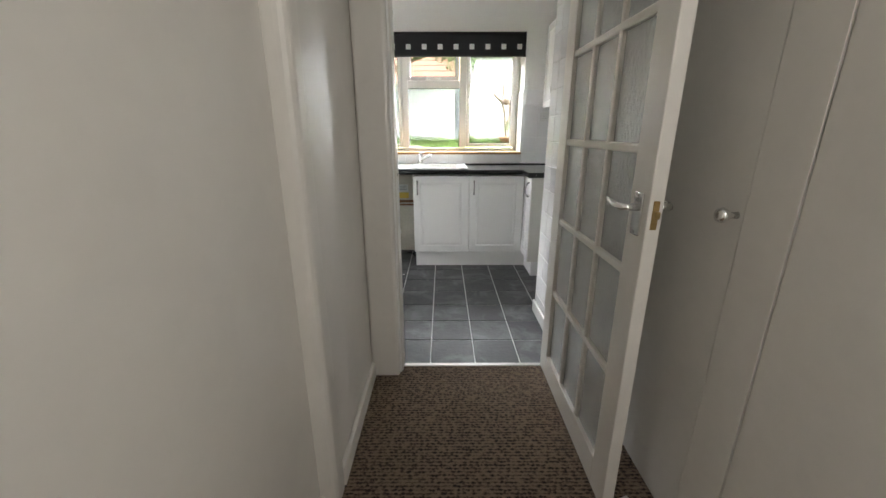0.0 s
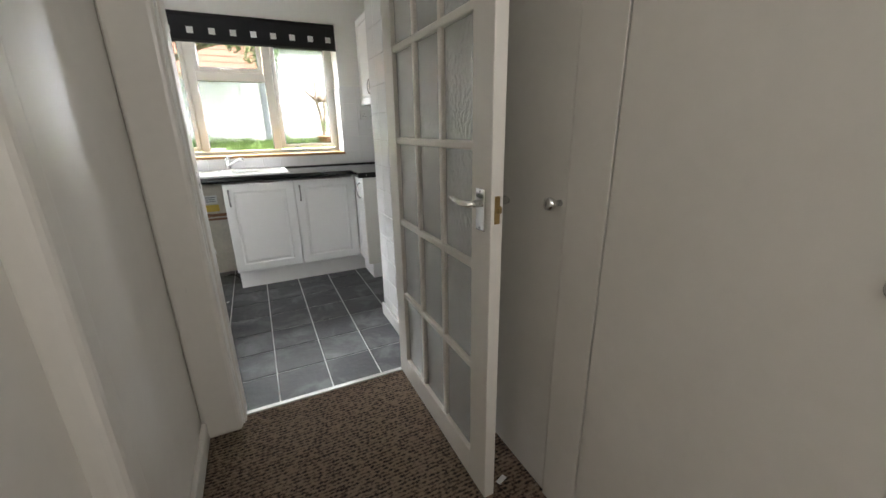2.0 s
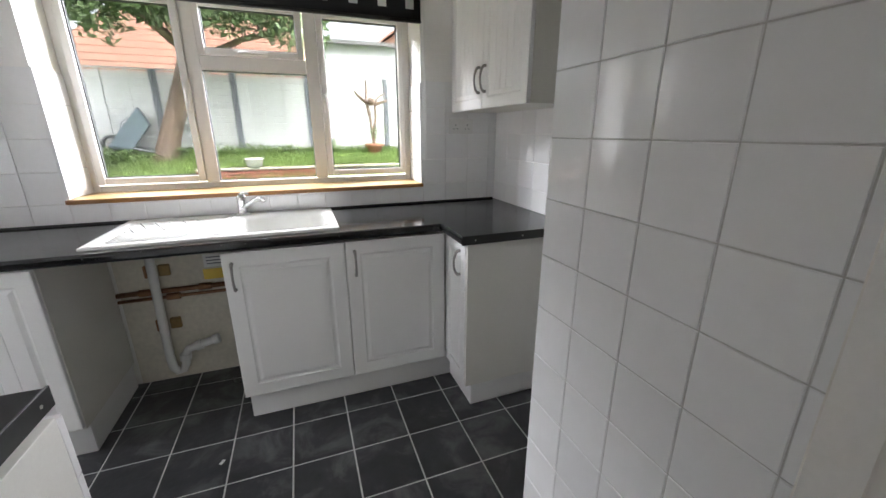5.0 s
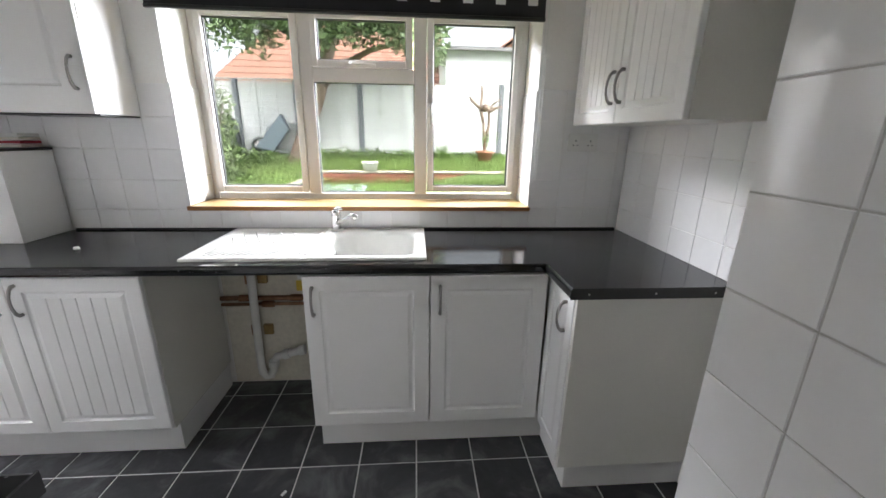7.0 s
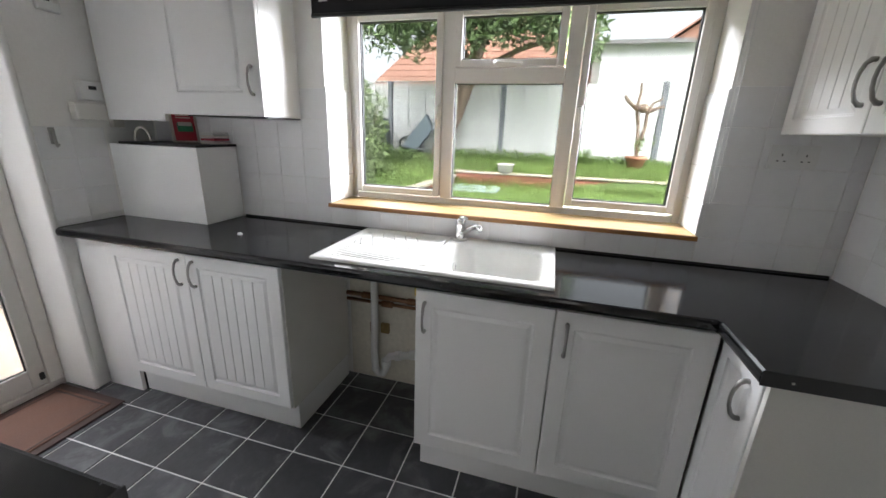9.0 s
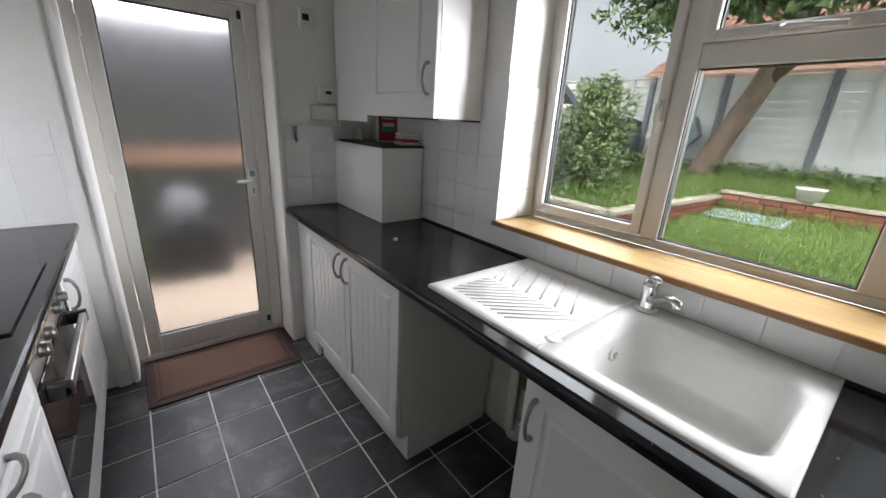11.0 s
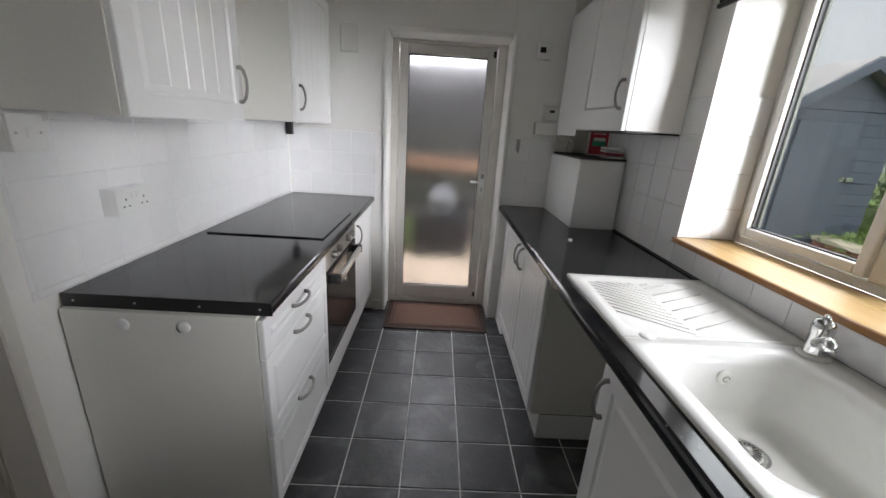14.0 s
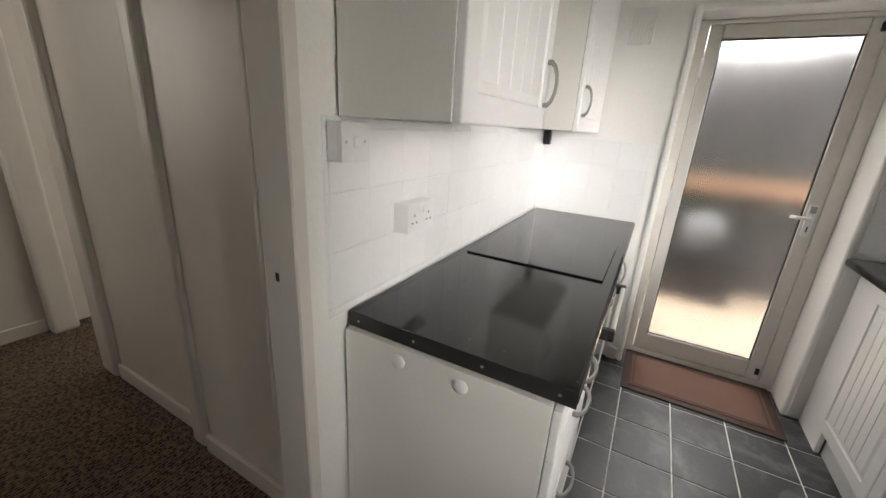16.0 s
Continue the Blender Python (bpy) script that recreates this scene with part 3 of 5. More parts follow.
# ---- glazed back door ----
def back_door():
    d = thing("door_1", "closed white back door with one tall frosted pane", "door")
    d["kind"] = "structure"
    bm = bmesh.new()
    for a in ((3.035, 3.085, 0.04, 1.968), (3.768, 3.832, 0.04, 1.968), (3.085, 3.768, 1.948, 1.968), (3.035, 3.832, 0.0, 0.04)):
        box(bm, -1.99, -1.925, a[0], a[1], a[2], a[3], bevel=0.004, seg=2)
    part("door_frame", bm, gloss_paint, d)
    bm = bmesh.new()
    for a in ((3.088, 3.150, 0.045, 1.945), (3.700, 3.765, 0.045, 1.945), (3.150, 3.700, 0.045, 0.156), (3.150, 3.700, 1.880, 1.945)):
        box(bm, -1.975, -1.932, a[0], a[1], a[2], a[3], bevel=0.006, seg=2)
    part("leaf", bm, upvc, d)
    bm = bmesh.new()
    for a in ((3.150, 3.156, 0.156, 1.880), (3.694, 3.700, 0.156, 1.880), (3.156, 3.694, 0.156, 0.161), (3.156, 3.694, 1.872, 1.880)):
        box(bm, -1.955, -1.940, *a)
    part("gasket", bm, black_rubber, d, "black gasket")
    pane = part("pane", boxed(-1.952, -1.946, 3.157, 3.693, 0.161, 1.872), frosted, d, "frosted glass pane")
    pane.visible_shadow = False
    part("lock_plate", boxed(-1.932, -1.922, 3.712, 3.750, 0.93, 1.10, bevel=0.004, seg=2), white_plastic, d, "white plastic lock plate")
    part("latch_block", boxed(-1.922, -1.916, 3.718, 3.744, 1.055, 1.09, bevel=0.002), nickel, d, "metal latch")
    part("keyhole", boxed(-1.922, -1.9205, 3.728, 3.734, 0.955, 0.985), black_part, d)
    bm = bmesh.new()
    sweep(bm, [(-1.922, 3.731, 1.03), (-1.885, 3.728, 1.03), (-1.882, 3.70, 1.03), (-1.884, 3.64, 1.032)], [0.010, 0.010, 0.009, 0.008], 10)
    part("door_handle", bm, white_plastic, d, "white lever handle", True)
    for z in (0.25, 1.0, 1.7):
        bm = bmesh.new()
        sweep(bm, [(-1.928, 3.087, z), (-1.928, 3.087, z + 0.09)], 0.007, 8)
        part("hinge", bm, white_plastic, d, "", True)
    for y, z in ((3.745, 1.905), (3.745, 0.1)):
        part("bolt", boxed(-1.932, -1.92, y - 0.01, y + 0.01, z - 0.02, z + 0.02, bevel=0.003), black_part, d, "small dark bolt")
    # rounded plaster edges of the recess
    bm = boxed(-1.925, -1.745, 3.003, 3.035, 0.0, 2.0, bevel=0.012, seg=3)
    structure("trim_recess_south", bm, wall_paint, "rounded white plaster edge of the door recess", "trim")
    bm = boxed(-1.925, -1.700, 3.832, 3.862, 0.0, 2.0, bevel=0.012, seg=3)
    structure("trim_recess_north", bm, wall_paint, "rounded white plaster edge of the door recess", "trim")
    bm = boxed(-1.925, -1.728, 3.035, 3.832, 1.968, 2.005, bevel=0.012, seg=3)
    structure("trim_recess_head", bm, wall_paint, "rounded white plaster head of the door recess", "trim")
    structure("baseboard_back_door", boxed(-1.77, -1.745, 2.94, 3.0, 0.0, 0.08, bevel=0.004), white_plastic, "short white skirting by the door", "baseboard")


back_door()


# ---- glazed hall door, standing open ----
def hall_door():
    d = thing("door_2", "open white glazed door with fifteen rippled panes", "door")
    d["kind"] = "structure"
    x0, x1, y0, y1 = 0.893, 0.931, 1.460, 2.292
    ys, ye = 1.562, 2.190
    bars = [0.125, 0.475, 0.828, 1.175, 1.515, 1.845]
    bm = bmesh.new()
    for a in ((y0, ys, 0.012, 1.975), (ye, y1, 0.012, 1.975), (ys, ye, 0.012, bars[0]), (ys, ye, bars[-1], 1.975)):
        box(bm, x0, x1, a[0], a[1], a[2], a[3], bevel=0.003, seg=2)
    part("door_leaf", bm, gloss_paint, d)
    cw = (ye - ys) / 3
    for k in (1, 2):
        y = ys + cw * k
        part("glazing_bar", boxed(x0 + 0.004, x1 - 0.004, y - 0.013, y + 0.013, bars[0], bars[-1], bevel=0.006, seg=2), gloss_paint, d)
    for z in bars[1:-1]:
        part("glazing_bar", boxed(x0 + 0.003, x1 - 0.003, ys, ye, z - 0.013, z + 0.013, bevel=0.006, seg=2), gloss_paint, d)
    for k in range(3):
        for j in range(5):
            a, b = ys + cw * k + (0.013 if k else 0), ys + cw * (k + 1) - (0.013 if k < 2 else 0)
            c, e = bars[j] + (0.013 if j else 0), bars[j + 1] - (0.013 if j < 4 else 0)
            p = part("pane", boxed((x0 + x1) / 2 - 0.002, (x0 + x1) / 2 + 0.002, a, b, c, e), reeded, d, "rippled obscure glass pane")
            p.visible_shadow = False
    for side, xs in ((-1, x0), (1, x1)):
        part("lock_plate", boxed(min(xs, xs + side * 0.006), max(xs, xs + side * 0.006), 1.485, 1.530, 0.950, 1.066, bevel=0.003, seg=2), chrome, d, "chrome handle plate")
        bm = bmesh.new()
        sx = xs + side * 0.006
        sweep(bm, [(sx, 1.507, 1.026), (sx + side * 0.038, 1.507, 1.026), (sx + side * 0.045, 1.53, 1.028), (sx + side * 0.043, 1.575, 1.033), (sx + side * 0.040, 1.605, 1.037)], [0.010, 0.010, 0.010, 0.008, 0.006], 10)
        part("door_handle", bm, chrome, d, "chrome lever handle", True)
        for z in (0.958, 1.058):
            bm = bmesh.new()
            lathe(bm, [(0.0045, -0.001), (0.004, 0.0015), (0.001, 0.002)], 10, pose(sx, 1.507, z, 0, 90 * side, 0))
            part("screw", bm, steel, d)
    part("lock_face", boxed(x0 + 0.011, x1 - 0.011, y0 - 0.003, y0 + 0.002, 0.975, 1.050, bevel=0.001), brass, d, "worn brass lock face")
    part("latch_bolt", boxed(x0 + 0.012, x1 - 0.012, y0 - 0.016, y0 - 0.003, 1.005, 1.025, bevel=0.003), brass, d, "brass latch bolt")


hall_door()


# ---- kitchen fittings ----
def bow_handle(parent, at, upright=True, out=(0, -1, 0), length=0.115):
    """Curved metal handle that stands off the face in direction out."""
    o, u = Vector(out), Vector((0, 0, 1)) if upright else Vector(out).cross(Vector((0, 0, 1)))
    bm = bmesh.new()
    p = [Vector(at) + u * (length / 2 * s) + o * h for s, h in ((-1, -0.001), (-1, 0.010), (-0.82, 0.021), (-0.4, 0.029), (0, 0.031), (0.4, 0.029), (0.82, 0.021), (1, 0.010), (1, -0.001))]
    sweep(bm, p, [0.0075, 0.0075, 0.006, 0.0052, 0.005, 0.0052, 0.006, 0.0075, 0.0075], 8)
    return part("handle", bm, nickel, parent, "brushed metal bow handle", True)


def panel_front(w, h, grooves=0, margin=0.058, t=0.019):
    """A moulded foil front in local x (width) and z (height), its face at y = 0 looking along -y."""
    bm = bmesh.new()
    def ring(i, y):
        return [(-w / 2 + i, y, i), (w / 2 - i, y, i), (w / 2 - i, y, h - i), (-w / 2 + i, y, h - i)]
    loops = [ring(0, t), ring(0, 0.004), ring(0.0015, 0.0012), ring(0.005, 0), ring(margin, 0), ring(margin + 0.004, 0.0045), ring(margin + 0.010, 0.006), ring(margin + 0.016, 0.0045), ring(margin + 0.026, 0.0012)]
    loft(bm, loops, True, not grooves)
    if grooves:
        i = margin + 0.026
        a, b, z0, z1 = -w / 2 + i, w / 2 - i, i, h - i
        xs = [(a, 0.0012)]
        for k in range(1, grooves + 1):
            c = a + (b - a) * k / (grooves + 1)
            xs += [(c - 0.003, 0.0012), (c, 0.0042), (c + 0.003, 0.0012)]
        xs.append((b, 0.0012))
        lo, hi = [bm.verts.new((x, y, z0)) for x, y in xs], [bm.verts.new((x, y, z1)) for x, y in xs]
        for k in range(len(xs) - 1):
            bm.faces.new((lo[k], lo[k + 1], hi[k + 1], hi[k]))
    bmesh.ops.recalc_face_normals(bm, faces=bm.faces)
    return bm


def front(parent, name, x0, x1, z0, z1, face, turn=0, grooves=0, margin=0.058, origin=None):
    """A door or drawer front on a unit. face is the y (turn 0 or 180) or x (turn +-90) of its outer face."""
    ob = part(name, panel_front(abs(x1 - x0), z1 - z0, grooves, margin), cabinet_white, parent)
    c = (x0 + x1) / 2
    ob.matrix_basis = pose(c, face, z0, 0, 0, turn) if turn in (0, 180) else pose(face, c, z0, 0, 0, turn)
    return ob


def back_run():
    # two-door unit under the drainer side
    u = thing("base_cabinet", "white base cabinet with two grooved doors", "cabinet", "kitchen base cabinets")
    part("body", boxed(-1.45, -0.484, 3.892, 4.40, 0.15, 0.858, bevel=0.001), carcass_cream, u, "off-white board carcass")
    part("plinth", boxed(-1.46, -0.494, 3.935, 4.40, 0.0, 0.148, bevel=0.002), cabinet_white, u)
    for a, b, hx in ((-1.448, -0.968, -1.005), (-0.964, -0.486, -0.925)):
        d = front(u, "door", a, b, 0.165, 0.852, 3.871, 0, 5, 0.055)
        h = bow_handle(d, (hx - (a + b) / 2, 0.0, 0.600))
    # gap's shade over the plinth drawn as a thin black strip
    part("plinth_joint", boxed(-0.4936, -0.4926, 3.94, 4.39, 0.140, 0.147), black_part, u, "black strip standing for the shaded gap over the plinth")
    filler = thing("end_panel", "narrow white filler panel beside the back door", "panel")
    part("panel", boxed(-1.70, -1.465, 3.91, 3.93, 0.0, 0.858, bevel=0.001), cabinet_white, filler)
    # sink unit
    u = thing("base_cabinet", "white sink base cabinet with two plain moulded doors", "cabinet", "kitchen base cabinets")
    for a in ((0.108, 0.126, 3.892, 4.40, 0.15, 0.858), (1.07, 1.088, 3.892, 4.40, 0.15, 0.858)):
        part("side_panel", boxed(*a, bevel=0.001), carcass_cream, u, "off-white board side")
    part("base_board", boxed(0.126, 1.07, 3.892, 4.40, 0.15, 0.168), carcass_cream, u)
    part("back_board", boxed(0.126, 1.07, 4.38, 4.40, 0.168, 0.70), carcass_cream, u)
    part("plinth", boxed(0.118, 1.145, 3.930, 3.946, 0.0, 0.148, bevel=0.002), cabinet_white, u)
    for a, b, hx in ((0.108, 0.603, 0.145), (0.607, 1.085, 0.645)):
        d = front(u, "door", a, b, 0.152, 0.848, 3.871, 0, 0, 0.062)
        bow_handle(d, (hx - (a + b) / 2, 0.0, 0.592))
    # return unit
    u = thing("base_cabinet", "white base cabinet with a cream end panel and narrow door", "cabinet", "kitchen base cabinets")
    part("body", boxed(1.112, EX - 0.002, 3.632, 4.40, 0.15, 0.858, bevel=0.001), carcass_cream, u, "off-white board carcass")
    part("end_panel", boxed(1.094, EX - 0.002, 3.612, 3.630, 0.14, 0.860, bevel=0.001), carcass_cream, u, "cream end panel")
    part("plinth", boxed(1.138, EX - 0.002, 3.645, 4.40, 0.0, 0.138, bevel=0.002), cabinet_white, u)
    d = front(u, "door", 3.634, 3.868, 0.152, 0.848, 1.091, -90, 0, 0.045)
    bow_handle(d, (0.06, 0.0, 0.60))


back_run()


def worktop_main():
    w = thing("worktop", "black flecked laminate worktop with rounded front edge", "worktop")
    z0, z1 = 0.862, 0.900
    bm = bmesh.new()
    prof = [(3.95, z0), (3.852, z0), (3.846, z0 + 0.004), (3.843, z0 + 0.012), (3.843, z1 - 0.012), (3.846, z1 - 0.004), (3.853, z1), (3.95, z1)]
    loft(bm, [[(x, y, z) for y, z in prof] for x in (-1.71, 1.056)], True, True)
    bmesh.ops.recalc_face_normals(bm, faces=bm.faces)
    part("front_edge", bm, worktop_black, w)
    for a in ((-1.71, 0.15, 3.95, 4.425), (0.15, 0.565, 4.335, 4.425), (0.565, EX - 0.002, 3.95, 4.425), (1.056, EX - 0.002, 3.843, 3.95), (1.16, EX - 0.002, 3.594, 3.843)):
        part("top", boxed(*a, z0, z1), worktop_black, w)
    bm = bmesh.new()
    prof = [(1.16, z0), (1.064, z0), (1.058, z0 + 0.004), (1.056, z0 + 0.012), (1.056, z1 - 0.012), (1.058, z1 - 0.004), (1.065, z1), (1.16, z1)]
    loft(bm, [[(x, y, z) for x, z in prof] for y in (3.594, 3.843)], True, True)
    bmesh.ops.recalc_face_normals(bm, faces=bm.faces)
    part("front_edge", bm, worktop_black, w)
    part("edge_strip", boxed(1.058, EX - 0.002, 3.5905, 3.594, z0 - 0.001, z1 + 0.001, bevel=0.001), black_part, w, "black plastic end strip")
    part("edge_strip", boxed(-1.71, -1.706, 3.848, 4.17, z0 - 0.001, z1 + 0.0015), black_part, w)
    for x in (1.12, 1.35, 1.56):
        bm = bmesh.new()
        lathe(bm, [(0.004, -0.001), (0.0035, 0.001), (0.001, 0.0014)], 8, pose(x, 3.5905, 0.88, 90, 0, 0))
        part("screw", bm, steel, w)
    tagged(part("seal", boxed(-1.13, EX - 0.01, 4.419, 4.426, z1, z1 + 0.010, bevel=0.002), black_part, w), "thin dark upstand strip")


worktop_main()


def sink():
    s = thing("sink", "white single-bowl sink with ribbed drainer set in the worktop", "sink")
    z = 0.9005
    bm = bmesh.new()
    n = 6
    def rr(x0, x1, y0, y1, r, h):
        return round_rect(x0, x1, y0, y1, r, h, n)
    # bowl half
    a, b, c, d = 0.105, 0.592, 3.902, 4.420
    loft(bm, [rr(a, b, c, d, 0.001, z), rr(a, b, c, d, 0.001, z + 0.008), rr(a + 0.001, b - 0.003, c + 0.003, d - 0.003, 0.001, z + 0.011),
              rr(0.156, 0.570, 3.940, 4.335, 0.07, z + 0.011), rr(0.161, 0.565, 3.945, 4.330, 0.07, z + 0.007), rr(0.170, 0.556, 3.955, 4.322, 0.075, z + 0.003),
              rr(0.178, 0.548, 3.963, 4.315, 0.075, z - 0.012), rr(0.192, 0.535, 3.970, 4.300, 0.075, z - 0.13), rr(0.210, 0.515, 3.984, 4.280, 0.06, z - 0.155), rr(0.235, 0.475, 4.04, 4.24, 0.04, z - 0.161)], False, True)
    # drainer half
    a, b = -0.355, 0.105
    loft(bm, [rr(a, b, c, d, 0.001, z), rr(a, b, c, d, 0.001, z + 0.008), rr(a + 0.003, b - 0.001, c + 0.003, d - 0.003, 0.001, z + 0.011),
              rr(-0.322, 0.085, 3.938, 4.385, 0.05, z + 0.011), rr(-0.316, 0.079, 3.944, 4.379, 0.05, z + 0.007), rr(-0.306, 0.069, 3.954, 4.369, 0.045, z + 0.004)], False, True)
    bmesh.ops.recalc_face_normals(bm, faces=bm.faces)
    part("basin", bm, sink_white, s, "", True)
    ob = s.children[-1]
    # raised ribs of the drainer: two slanting sets that meet at a spine
    for k in range(13):
        sx = -0.285 + 0.029 * k
        for reach, y_end, r in ((0.125, 3.962, 0.0026), (0.090, 4.335, 0.0034)):
            if r > 0.003 and k % 2 == 0 and k > 0:
                continue
            y_spine = 4.128 if y_end < 4.1 else 4.148
            f = min(1.0, (sx + 0.300) / reach)
            bm = bmesh.new()
            sweep(bm, [(sx, y_spine, z + 0.0045), (sx - reach * f, y_spine + (y_end - y_spine) * f, z + 0.0045)], r, 6)
            part("drainer_rib", bm, sink_white, s, "", True)
    bm = bmesh.new()
    lathe(bm, [(0.022, 0), (0.022, 0.003), (0.018, 0.005), (0.004, 0.0055)], 24, pose(0.098, 3.975, z + 0.009))
    part("tap_hole_cover", bm, sink_white, s, "round white hole cover", True)
    bm = bmesh.new()
    lathe(bm, [(0.045, -0.001), (0.045, 0.002), (0.040, 0.004), (0.034, 0.003), (0.030, -0.0005)], 28, pose(0.302, 4.135, z - 0.161))
    part("waste_ring", bm, chrome, s, "chrome waste ring", True)
    bm = bmesh.new()
    lathe(bm, [(0.027, 0.0), (0.026, 0.004), (0.012, 0.006), (0.009, 0.012), (0.004, 0.013)], 24, pose(0.302, 4.135, z - 0.159))
    part("strainer", bm, steel, s, "steel basket strainer", True)
    for k in range(16):
        t = 2 * math.pi * k / 16
        bm = boxed(-0.006, 0.006, -0.0012, 0.0012, 0.0, 0.0012)
        o = part("strainer_slot", bm, black_part, s)
        o.matrix_basis = pose(0.302 + 0.0195 * math.cos(t), 4.135 + 0.0195 * math.sin(t), z - 0.1545, 0, 0, math.degrees(t))
    bm = bmesh.new()
    lathe(bm, [(0.019, -0.002), (0.019, 0.002), (0.016, 0.0045), (0.006, 0.005)], 20, pose(0.185, 4.135, z - 0.045, 0, 83, 0))
    part("overflow", bm, sink_white, s, "round overflow cover", True)
    bm = bmesh.new()
    sweep(bm, [(0.1915 + 0.0008 * math.sin(t), 4.135 + 0.008 * math.cos(t), z - 0.045 + 0.008 * math.sin(t)) for t in np.linspace(0, 5.2, 14)], 0.0013, 6)
    part("overflow_slot", bm, nickel, s, "curved dark slot")
    # mixer tap
    t = thing("tap", "chrome lever mixer tap standing behind the sink bowl", "tap", m=pose(0.150, 4.372, z + 0.011, 0, 0, -32) @ Matrix.Scale(0.97, 4))
    bm = bmesh.new()
    lathe(bm, [(0.038, 0), (0.038, 0.003), (0.034, 0.006), (0.027, 0.008)], 24)
    part("base_ring", bm, sink_white, t, "", True)
    bm = bmesh.new()
    lathe(bm, [(0.026, 0.006), (0.024, 0.012), (0.022, 0.06), (0.024, 0.066), (0.024, 0.09), (0.018, 0.102), (0.006, 0.106)], 24)
    part("body", bm, chrome, t, "", True)
    bm = bmesh.new()
    sweep(bm, [(0.005, -0.004, 0.035), (0.045, -0.010, 0.055), (0.095, -0.016, 0.082), (0.13, -0.022, 0.094), (0.15, -0.025, 0.092), (0.156, -0.026, 0.078)], [0.014, 0.012, 0.011, 0.012, 0.013, 0.012], 12)
    part("spout", bm, chrome, t, "", True)
    bm = bmesh.new()
    sweep(bm, [(-0.004, 0.0, 0.104), (0.012, -0.004, 0.112), (0.032, -0.008, 0.116), (0.055, -0.012, 0.116)], [0.012, 0.010, 0.008, 0.006], 10)
    part("lever", bm, chrome, t, "", True)


sink()


def left_run():
    F = 2.925
    # drawer unit
    u = thing("drawer_unit", "white three-drawer base unit with a cream end panel", "drawer unit", "kitchen base cabinets")
    part("body", boxed(-0.60, 0.0, SY + 0.012, 2.903, 0.15, 0.858, bevel=0.001), carcass_cream, u, "off-white carcass")
    part("end_panel", boxed(0.001, 0.019, SY + 0.012, 2.903, 0.0, 0.860, bevel=0.001), carcass_cream, u, "cream end panel")
    part("plinth", boxed(-0.60, 0.0, 2.845, 2.861, 0.0, 0.148, bevel=0.002), cabinet_white, u)
    for z0, z1, hz in ((0.726, 0.853, 0.797), (0.440, 0.722, 0.696), (0.152, 0.436, 0.418)):
        d = front(u, "drawer", -0.598, 0.018, z0, z1, F, 180, 0, 0.036)
        bow_handle(d, (-0.032, 0.0, hz - z0), False, (0, -1, 0), 0.125)
    for x, z in ((2.70, 0.838), (2.53, 0.838)):
        bm = bmesh.new()
        lathe(bm, [(0.019, -0.001), (0.018, 0.003), (0.012, 0.006), (0.003, 0.007)], 18, pose(0.019, x, 0.822, 0, 90, 0))
        part("cap", bm, white_plastic, u, "round white cover cap", True)
    # oven
    o = thing("oven", "built-in oven with steel control panel and dark glass door", "oven")
    part("body", boxed(-1.198, -0.602, SY + 0.03, 2.900, 0.15, 0.858), carcass_cream, o)
    part("control_panel", boxed(-1.196, -0.604, 2.902, 2.922, 0.755, 0.855, bevel=0.003), steel, o, "brushed steel control panel")
    part("oven_door", boxed(-1.196, -0.604, 2.902, 2.926, 0.285, 0.750, bevel=0.004, seg=2), oven_glass, o, "dark glass oven door")
    part("lower_panel", boxed(-1.196, -0.604, 2.902, 2.924, 0.152, 0.280, bevel=0.003), cabinet_white, o)
    bm = boxed(-1.15, -0.65, 2.955, 2.975, 0.690, 0.722, bevel=0.005, seg=2)
    part("handle", bm, steel, o, "flat steel oven handle")
    for x in (-1.15, -0.674):
        part("handle_bracket", boxed(x, x + 0.024, 2.926, 2.976, 0.684, 0.728, bevel=0.003), black_part, o, "black handle end")
    for x in (-0.72, -0.82, -1.0, -1.09):
        bm = bmesh.new()
        lathe(bm, [(0.019, 0), (0.018, 0.018), (0.015, 0.024), (0.004, 0.025)], 18, pose(x, 2.922, 0.806, -90, 0, 0))
        part("knob", bm, nickel, o, "round metal knob", True)
    part("plinth", boxed(-1.198, -0.602, 2.845, 2.861, 0.0, 0.148, bevel=0.002), cabinet_white, o)
    u = thing("base_cabinet", "white single-door base cabinet beside the oven", "cabinet", "kitchen base cabinets")
    part("body", boxed(WX + 0.012, -1.20, SY + 0.012, 2.903, 0.15, 0.858), carcass_cream, u)
    part("plinth", boxed(WX + 0.012, -1.20, 2.845, 2.861, 0.0, 0.148, bevel=0.002), cabinet_white, u)
    d = front(u, "door", WX + 0.014, -1.202, 0.152, 0.853, F, 180, 3)
    bow_handle(d, (-0.235, 0.0, 0.60))
    # worktop
    w = thing("worktop", "black glossy laminate worktop over the drawers and oven", "worktop")
    z0, z1 = 0.862, 0.900
    bm = bmesh.new()
    prof = [(SY + 0.009, z0), (2.938, z0), (2.943, z0 + 0.004), (2.946, z0 + 0.012), (2.946, z1 - 0.012), (2.943, z1 - 0.004), (2.936, z1), (SY + 0.009, z1)]
    loft(bm, [[(x, y, z) for y, z in prof] for x in (WX + 0.009, -0.003)], True, True)
    bmesh.ops.recalc_face_normals(bm, faces=bm.faces)
    part("top", bm, worktop_black, w)
    part("edge_strip", boxed(-0.003, 0.002, SY + 0.009, 2.944, z0 - 0.002, z1 + 0.001, bevel=0.001), black_part, w, "black plastic end strip")
    for y in (2.39, 2.56, 2.74, 2.91):
        bm = bmesh.new()
